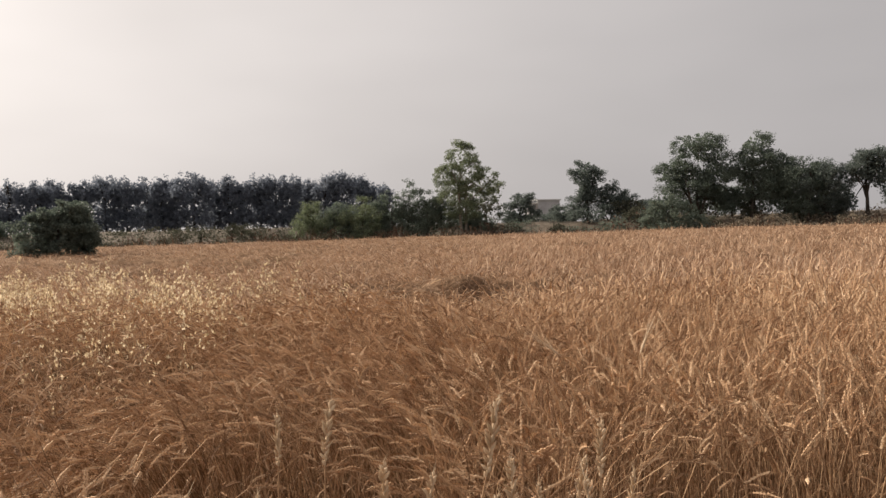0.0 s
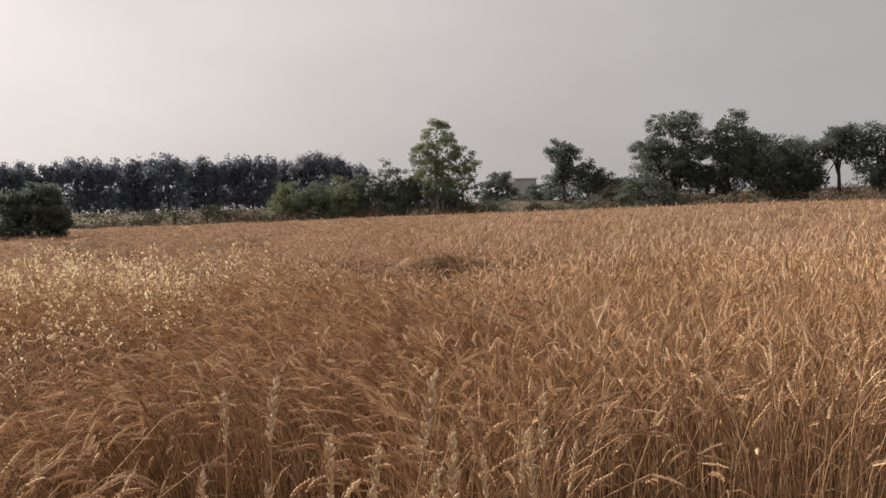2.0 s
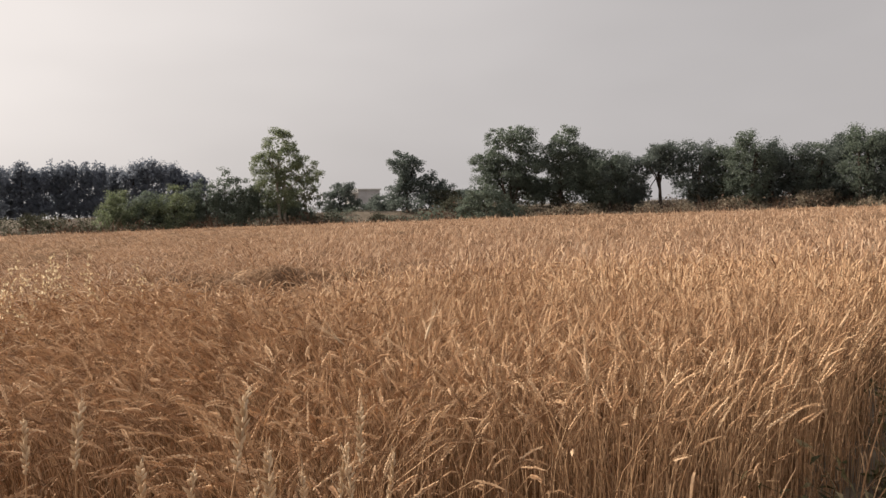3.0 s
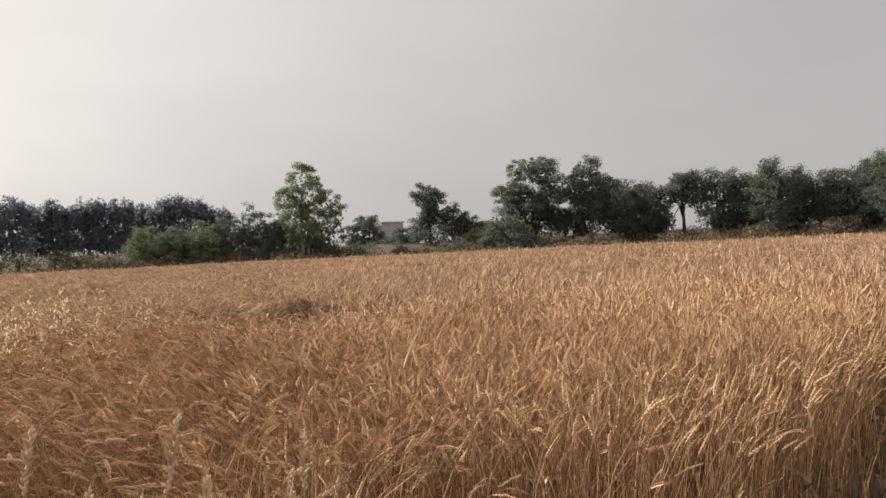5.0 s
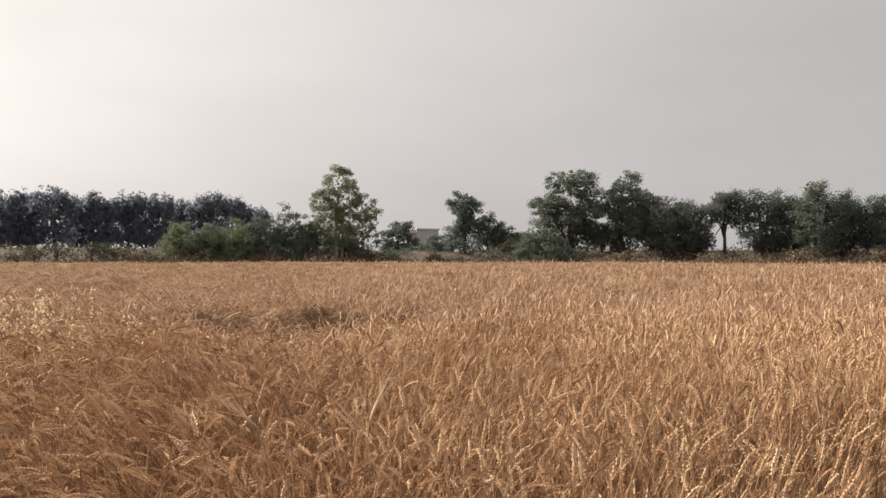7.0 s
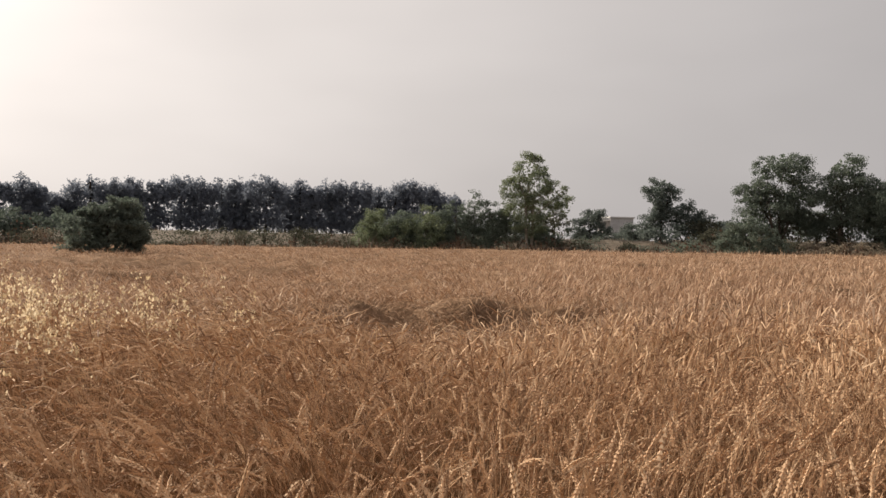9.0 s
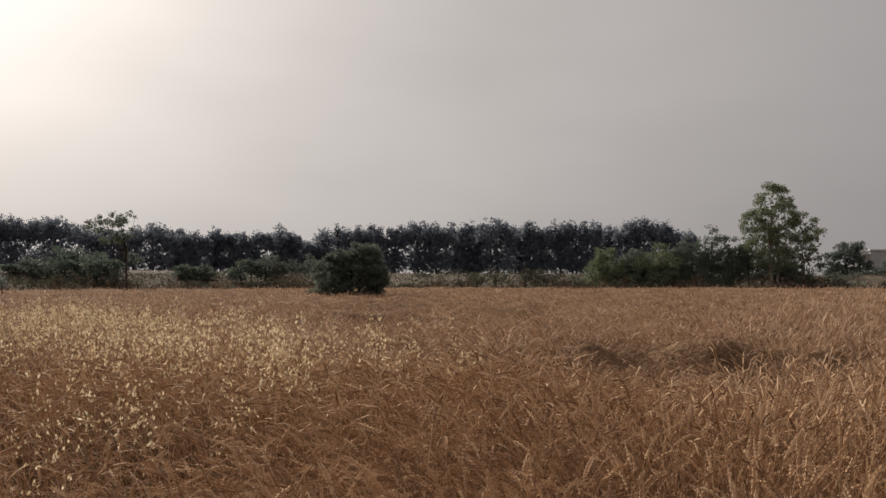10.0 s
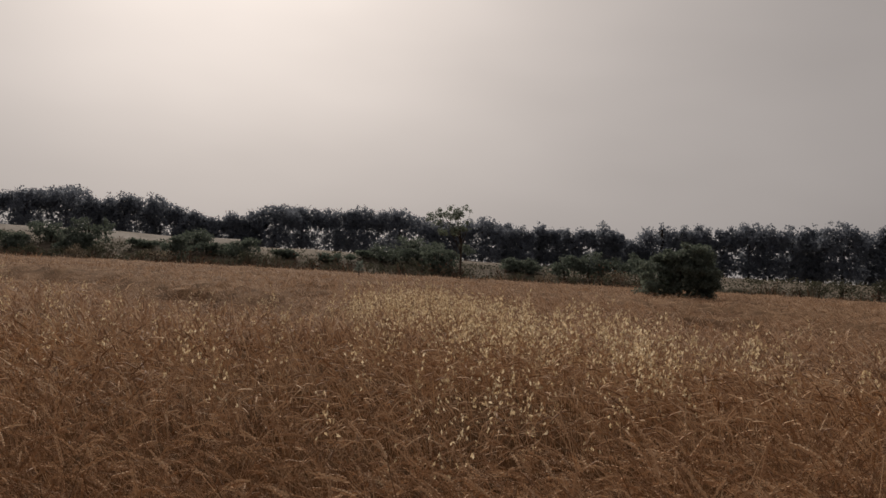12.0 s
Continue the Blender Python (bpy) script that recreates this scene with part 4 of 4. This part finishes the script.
def low_house():
    x, y = place(-6.95, 108)
    ob = new("house")
    ob.matrix_world = pose(x, y, float(land(x, y)) - 0.35, 0, 0, 22)
    for args in ((-1.6, -2.0, 0, 1.6, -1.8, 3.15), (-1.6, 1.8, 0, 1.6, 2.0, 3.15), (1.4, -1.8, 0, 1.6, 1.8, 3.15), (-1.6, -1.8, 0, -1.4, 1.8, 3.15)):
        bm = bmesh.new()
        box(bm, *args)
        part("wall", bm, PLASTER, ob)
    bm = bmesh.new()
    box(bm, -1.75, -2.15, 3.15, 1.75, 2.15, 3.33)
    part("roof", bm, ROOFING, ob, "pale flat roof slab")
    bm = bmesh.new()
    box(bm, -3.6, -2.0, 2.85, -1.77, 1.6, 3.02)
    part("porch_roof", bm, ROOFING, ob, "pale porch roof")
    for py in (-1.9, 1.4):
        bm = bmesh.new()
        box(bm, -3.5, py, 0, -3.3, py + 0.2, 2.85)
        part("porch_post", bm, PLASTER, ob)
    # near-black panel on the solid wall stands in for the unlit opening
    bm = bmesh.new()
    box(bm, 0.2, -2.03, 1.2, 1.0, -2.005, 2.2)
    window = part("window", bm, DARK_PANEL, ob, "dark window panel on the solid wall")
    bm = bmesh.new()
    for x0, z0, x1, z1 in ((0.12, 1.12, 1.08, 1.2), (0.12, 2.2, 1.08, 2.28), (0.12, 1.2, 0.2, 2.2), (1.0, 1.2, 1.08, 2.2)):
        box(bm, x0, -2.06, z0, x1, -2.005, z1)
    part("frame", bm, ROOFING, window, "pale window frame")
    tagged(ob, "low flat-roofed plastered house behind the scrub", "house")


low_house()
for b in (-5.0, -6.2, -7.4, -8.6):
    bush("house_bush", "dark bush in front of the low house", b, 98 + rng.normal(0, 1), [(0, 0, 0.5, 1.5, 1.3, 0.6)], DEEP, 50, 9, 0.3, 0.2, "bushes by the house")


# ---- the fallen log and stub by the tall tree ----
def fallen_log():
    x, y = place(-3.2, 67.4)
    ob = new("fallen_log")
    ob.location = (x, y, float(land(x, y)))
    u = np.linspace(0, 1, 9)
    line = np.stack([-1.7 + 3.4 * u, 0.15 * np.sin(u * 4), 0.75 + 0.12 * np.sin(u * 3)], 1)
    part_from("log", [sweep(line[None], (0.26 - 0.1 * u)[None], 9)], BARK, ob)
    for px, tilt in ((-1.2, 0.2), (0.9, -0.2)):
        leg = np.stack([px + tilt * (1 - u), 0.1 * u, 0.75 * u], 1)
        part_from("branch", [sweep(leg[None], np.full((1, 9), 0.09), 6)], BARK, ob)
    tagged(ob, "dark fallen log propped on its broken branches", "log")


fallen_log()


# ---- the palms and the broad bush at the end of the track ----
def palm(bearing, reach, top, fronds, clear=1.9):
    x, y = place(bearing, reach)
    ob = new("date_palm")
    ob.location = (x, y, float(land(x, y)) - 0.05)
    u = np.linspace(0, 1, 8)
    trunk_h = top - clear
    line = np.stack([0.1 * np.sin(u * 3), 0 * u, trunk_h * u], 1)
    part_from("trunk", [sweep(line[None], (0.24 + 0.03 * np.sin(u * 40))[None], 8)], BARK, ob)
    for i in range(fronds):
        a = i * 2.4 + rng.normal(0, 0.2)
        up = rng.uniform(0.85, 1.5)
        long = rng.uniform(1.6, 2.2)
        s = np.linspace(0, 1, 15)
        out = long * (np.cos(up) * s + 0.25 * s ** 2)
        z = trunk_h + long * (math.sin(up) * s - 0.35 * s ** 2.4)
        mid = np.stack([np.cos(a) * out, np.sin(a) * out, z], 1)
        chunks = [sweep(mid[None], np.linspace(0.03, 0.008, 15)[None], 4)]
        side = np.array([-math.sin(a), math.cos(a), 0])
        ahead = unit(np.gradient(mid, axis=0))
        feet, tips = [], []
        for sgn in (-1, 1):
            for q in np.linspace(0.12, 1.0, 30):
                j = min(int(q * 14), 13)
                spot = mid[j] + (mid[j + 1] - mid[j]) * (q * 14 - j)
                feet.append(spot)
                tips.append(spot + (side * sgn * 0.8 + ahead[j] * 0.7 + [0, 0, 0.25]) * 0.40 * (1.15 - 0.75 * q))
        feet, tips = np.array(feet), np.array(tips)
        w = np.array([0.022, 0, 0.022])
        v = np.stack([feet - w, feet + w, tips], 1).reshape(-1, 3)
        frond = part_from("frond", chunks, GREEN, ob)
        part_from("leaflets", [(v, np.arange(len(v)).reshape(-1, 3))], GREEN, frond)
    tagged(ob, "date palm with grey-green feathery fronds", "palm", "palms by the track")


palm(-45.9, 47.5, 5.8, 18)
palm(-47.8, 47.0, 5.9, 18)
bush("track_bush", "broad dense green bush at the end of the track", -47.0, 44.2, [(0, 0, 2.2, 2.4, 2.0, 2.2), (-1.4, 0, 1.5, 1.4, 1.4, 1.6), (1.5, 0, 3.0, 1.6, 1.5, 1.6), (0.3, 0, 3.7, 1.5, 1.4, 1.0)], DARK_BUSH, 560, 12, 0.4, 0.125, many=2.2)
bush("track_bush", "broad dark bush shading the end of the track", -50.2, 43.5, [(0, 0, 2.4, 2.4, 2.0, 2.3), (0.6, 0, 3.6, 1.7, 1.5, 1.2)], DARK_BUSH, 460, 12, 0.4, 0.125, many=2.2)


# ---- the grassy track beside the wheat ----
def verge_weeds():
    n = 3200
    t = rng.uniform(0, 1, n) ** 1.6
    x = 0.9 + 15 * t
    off = np.abs(rng.normal(0, 1.4, n))
    px, py = x + 0.68 * off, 0.93 * x + 0.55 - 0.73 * off
    keep = (np.hypot(px - 0.3, py - 0.1) > 1.3)
    px, py = px[keep], py[keep]
    n = len(px)
    h = rng.uniform(0.08, 0.5, n) * np.clip(1 + 0.5 * waves(px, py, 1.1, 51), 0.3, 1.7)
    a = rng.uniform(0, 6.28, n)
    way = np.stack([np.cos(a), np.sin(a), np.zeros(n)], 1)
    u = np.linspace(0, 1, 4)
    line = np.stack([px, py, np.zeros(n) - 0.01], 1)[:, None, :] + way[:, None, :] * (h[:, None] * u ** 1.5 * 0.7)[..., None]
    line[..., 2] += h[:, None] * (u - 0.25 * u ** 3)
    chunks = [sweep(line, np.array([[0.0025, 0.002, 0.0015, 0.0008]]).repeat(n, 0), 3)]
    per = 6
    s = rng.uniform(0.25, 1, (n, per))
    i = np.minimum((s * 3).astype(int), 2)
    at = line[np.arange(n)[:, None], i] * (1 - (s * 3 - i))[..., None] + line[np.arange(n)[:, None], i + 1] * (s * 3 - i)[..., None]
    at = at.reshape(-1, 3) + rng.normal(0, 0.012, (n * per, 3))
    at[:, 2] = np.maximum(at[:, 2], 0.02)
    chunks.append(leaves(at, 0.062, 0.3, 0.3))
    ob = new("verge_weeds", mesh_from("verge_weeds", chunks, WEED, False))
    tagged(ob, "low green and straw weeds beside the wheat", "weeds", kind="stuff")


verge_weeds()


def verge_straw():
    """Broken wheat stalks and dry grass leaning out of the crop over the track."""
    n = 520
    x = 1.2 + 13 * rng.uniform(0, 1, n) ** 1.7
    off = rng.normal(0.1, 0.3, n)
    px, py = x + 0.68 * off, 0.93 * x + 0.42 - 0.73 * off - 0.03 * np.clip(x - 2, 0, 12)
    keep = np.hypot(px - 0.3, py - 0.1) > 2.2
    px, py, n = px[keep], py[keep], int(keep.sum())
    a = rng.normal(-0.8, 0.9, n)
    long, tilt = rng.uniform(0.25, 0.75, n), np.abs(rng.normal(1.1, 0.35, n))
    u = np.linspace(0, 1, 6)
    ang = tilt[:, None] * (0.35 + 0.9 * u)
    out, up = long[:, None] * np.cumsum(np.sin(ang), 1) / 6, long[:, None] * np.cumsum(np.cos(ang), 1) / 6
    line = np.stack([px[:, None] + np.cos(a)[:, None] * out, py[:, None] + np.sin(a)[:, None] * out, np.maximum(up - 0.02, 0.01)], -1)
    w = np.array([[0.9, 1.0, 0.9, 0.8, 0.6, 0.2]]) * rng.uniform(0.0015, 0.004, (n, 1))
    ob = new("verge_straw", mesh_from("verge_straw", [ribbon(line, w, np.stack([-np.sin(a), np.cos(a), rng.uniform(-0.4, 0.4, n)], 1))], STRAW))
    tagged(ob, "dry straw leaning out over the grassy track", "straw", kind="stuff")


verge_straw()


def leafy_plant():
    ob = new("leafy_weed")
    x, y = 4.05, 4.19
    ob.location = (x, y, 0)
    u = np.linspace(0, 1, 7)
    line = np.stack([0.10 - 0.16 * u ** 2, 0.02 * u, 0.97 * u], 1)
    part_from("stem", [sweep(line[None], np.linspace(0.005, 0.0025, 7)[None], 5)], WEED, ob)
    right = np.array([0.94, -0.34, 0.0])
    for at, way, long in ((0.99, -1, 0.11), (0.96, -1, 0.16), (0.92, -1, 0.20), (0.93, 1, 0.15), (0.82, -1, 0.12)):
        k = at * 6
        j = int(k)
        foot = line[j] + (line[min(j + 1, 6)] - line[j]) * (k - j)
        s = np.linspace(0, 1, 8)
        mid = foot[None] + right[None] * (way * long * s)[:, None]
        mid[:, 2] += 0.05 * s - 0.09 * s ** 2
        w = 0.011 * np.sin(np.clip(s * 0.96 + 0.04, 0, 1) * math.pi) ** 0.7
        part_from("leaf", [ribbon(mid[None], w[None], np.array([[0.20, 0.45, 0.87]]))], OLIVE, ob)
    tagged(ob, "single tall weed with narrow olive leaves", "weed")


leafy_plant()


# ---- grass along the track, out to the palms ----
def track_grass():
    n = 16000
    t = rng.uniform(0, 1, n) ** 1.3
    x = 1.5 + 40 * t
    off = rng.uniform(-0.3, 7.0, n) * (0.5 + 0.5 * t)
    px, py = x + 0.68 * off, 0.93 * x + 0.40 - 0.73 * off
    keep = np.hypot(px - 0.3, py - 0.1) > 1.5
    px, py, t = px[keep], py[keep], t[keep]
    n = len(px)
    grow = 1 + 2.0 * t
    h = rng.uniform(0.05, 0.16, n) * grow * np.clip(1 + 0.6 * waves(px, py, 2.2, 61), 0.2, 2)
    a = rng.uniform(0, 6.28, n)
    u = np.array([0, 0.5, 1.0])
    line = np.stack([px, py, np.full(n, -0.02)], 1)[:, None, :] + np.stack([np.cos(a), np.sin(a), np.zeros(n)], 1)[:, None, :] * (h[:, None] * u ** 2 * 0.6)[..., None]
    line[..., 2] += h[:, None] * u
    w = np.array([[1.0, 0.8, 0.1]]) * 0.004 * grow[:, None] ** 2
    ob = new("track_grass", mesh_from("track_grass", [ribbon(line, w, np.stack([-np.sin(a), np.cos(a), np.zeros(n)], 1))], WEED))
    tagged(ob, "short grey-green grass on the farm track", "grass", kind="stuff")


track_grass()


# ---- a few bleached ears standing clear of the crop at the field corner ----
def bleached_ears(spots):
    u = np.linspace(0, 1, 6)
    for x, y, z, lean, big in spots:
        ob = new("wheat_stalk")
        ob.location = (x - lean * 0.5, y, 0)
        stem = np.stack([lean * 0.5 * u ** 2, 0.02 * np.sin(u * 4), (z - 0.1 * big) * u], 1)
        part_from("stem", [sweep(stem[None], np.linspace(0.0024, 0.0016, 6)[None], 5)], STRAW, ob)
        s = np.linspace(0, 1, 23)
        bow = rng.normal(0, 0.012)
        mid = stem[-1][None] + np.stack([lean * 0.1 * s + bow * s ** 2, 0.01 * s, 0.1 * big * s], 1)
        turn = lean * 3 + rng.uniform(-0.6, 0.6)
        aside = np.array([math.cos(turn), math.sin(turn), 0])
        k = 20  # plump spikelets, set left and right of the rachis by turns
        at = np.linspace(0.0, 0.93, k) * 22
        foot = mid[at.astype(int)]
        out = aside[None] * np.where(np.arange(k) % 2, 1, -1)[:, None] * rng.uniform(0.25, 0.75, (k, 1)) + rng.normal(0, 0.18, (k, 3)) + [0, 0, 1]
        long = (0.019 * big * np.sin(np.linspace(0.5, 2.6, k)) * rng.uniform(0.8, 1.2, k))[:, None]
        v = np.linspace(0, 1, 5)
        line = foot[:, None, :] + (unit(out) * long)[:, None, :] * v[None, :, None]
        chunks = [sweep(mid[None], np.full((1, 23), 0.0016), 4), sweep(line, np.array([[0.0012, 0.0030, 0.0034, 0.0022, 0.0002]]) * big * rng.uniform(0.9, 1.25, (k, 1)), 5, 0.7)]
        k = 22
        f = rng.integers(1, 23, k)
        way = unit(np.stack([rng.normal(lean, 0.35, k), rng.normal(0, 0.35, k), np.ones(k)], 1)) * rng.uniform(0.015, 0.05, (k, 1))
        c = unit(np.cross(way, rng.normal(0, 1, (k, 3)))) * 0.0006
        v = np.stack([mid[f] - c, mid[f] + c, mid[f] + way], 1).reshape(-1, 3)
        ear = part_from("ear", chunks, BLEACHED, ob, "pale bleached wheat ear")
        part_from("beard", [(v, np.arange(len(v)).reshape(-1, 3))], BLEACHED, ear)
        tagged(ob, "single bleached wheat stalk taller than the crop", "wheat", "bleached stalks at the corner")


bleached_ears([(-0.38, 1.80, 1.05, 0.05, 1.15), (-0.26, 1.69, 1.10, 0.04, 1.35), (-0.14, 1.68, 0.97, 0, 1.4), (-0.05, 1.67, 0.95, 0.06, 1.15), (0.06, 1.37, 1.16, 0.25, 1.3),
               (0.11, 1.50, 1.02, 0.05, 1.3), (0.18, 1.64, 0.93, 0, 0.9), (0.25, 1.61, 0.99, 0.12, 1.1), (0.29, 1.57, 1.07, -0.05, 1.1), (-0.07, 1.52, 0.92, 0.3, 1),
               (-0.40, 1.65, 0.92, 0.1, 1.1), (-0.23, 1.53, 0.93, -0.05, 1), (0.27, 1.59, 0.95, 0.05, 1), (-0.59, 1.66, 0.92, 0.5, 1), (0.07, 1.55, 0.94, 0, 1),
               (0.34, 1.58, 0.97, 0.3, 1)])


def bearded_barley(x, y, base, way):
    """One long-awned ear leaning over the crop at the field corner."""
    ob = new("barley_stalk")
    ob.location = (x, y, 0)
    way = np.array(way, float)
    u = np.linspace(0, 1, 8)
    stem = np.stack([way[0] * 0.12 * u ** 3, way[1] * 0.12 * u ** 3, base * u], 1)
    part_from("stem", [sweep(stem[None], np.linspace(0.0022, 0.0015, 8)[None], 5)], STRAW, ob)
    s = np.linspace(0, 1, 15)
    ahead = unit(way * [1, 1, 0] + [0, 0, 0.75])
    mid = stem[-1][None] + ahead[None] * (0.06 * s)[:, None]
    chunks = [sweep(mid[None], (0.0045 * (0.3 + np.sin(s * 2.8)) * (1 + 0.2 * np.cos(s * 44)))[None], 6, 0.6)]
    k = 30
    j = rng.integers(1, 15, k)
    aim_ = unit(ahead[None] + rng.normal(0, 0.13, (k, 3))) * rng.uniform(0.09, 0.15, (k, 1))
    c = unit(np.cross(aim_, rng.normal(0, 1, (k, 3)))) * 0.0006
    v = np.stack([mid[j] - c, mid[j] + c, mid[j] + aim_], 1).reshape(-1, 3)
    ear = part_from("ear", chunks, BLEACHED, ob, "straw-coloured barley ear")
    part_from("beard", [(v, np.arange(len(v)).reshape(-1, 3))], BLEACHED, ear)
    tagged(ob, "long-awned barley stalk leaning above the wheat", "barley", "barley stalks at the corner")


bearded_barley(0.48, 2.62, 1.02, (-0.9, 0.1, 0))
bearded_barley(0.62, 2.75, 1.0, (0.35, 0.2, 0))


def field_sprig():
    x, y = -30.3, 28.2
    ob = new("tall_weed")
    ob.location = (x, y, 0)
    u = np.linspace(0, 1, 6)
    tips = [(0.0, 1.36), (0.4, 1.28), (-0.36, 1.32), (0.18, 1.44)]
    for dx, h in tips:
        line = np.stack([dx * u ** 2, -dx * u ** 2, h * u], 1)
        part_from("stem", [sweep(line[None], np.linspace(0.015, 0.006, 6)[None], 5)], BARK, ob)
    heads = np.array([[dx, -dx, h] for dx, h in tips]).repeat(14, 0)
    part_from("leaves", [leaves(heads + rng.normal(0, 0.1, heads.shape), 0.18)], DEEP, ob, smooth=False)
    tagged(ob, "small dark branching weed standing above the wheat", "weed")


field_sprig()
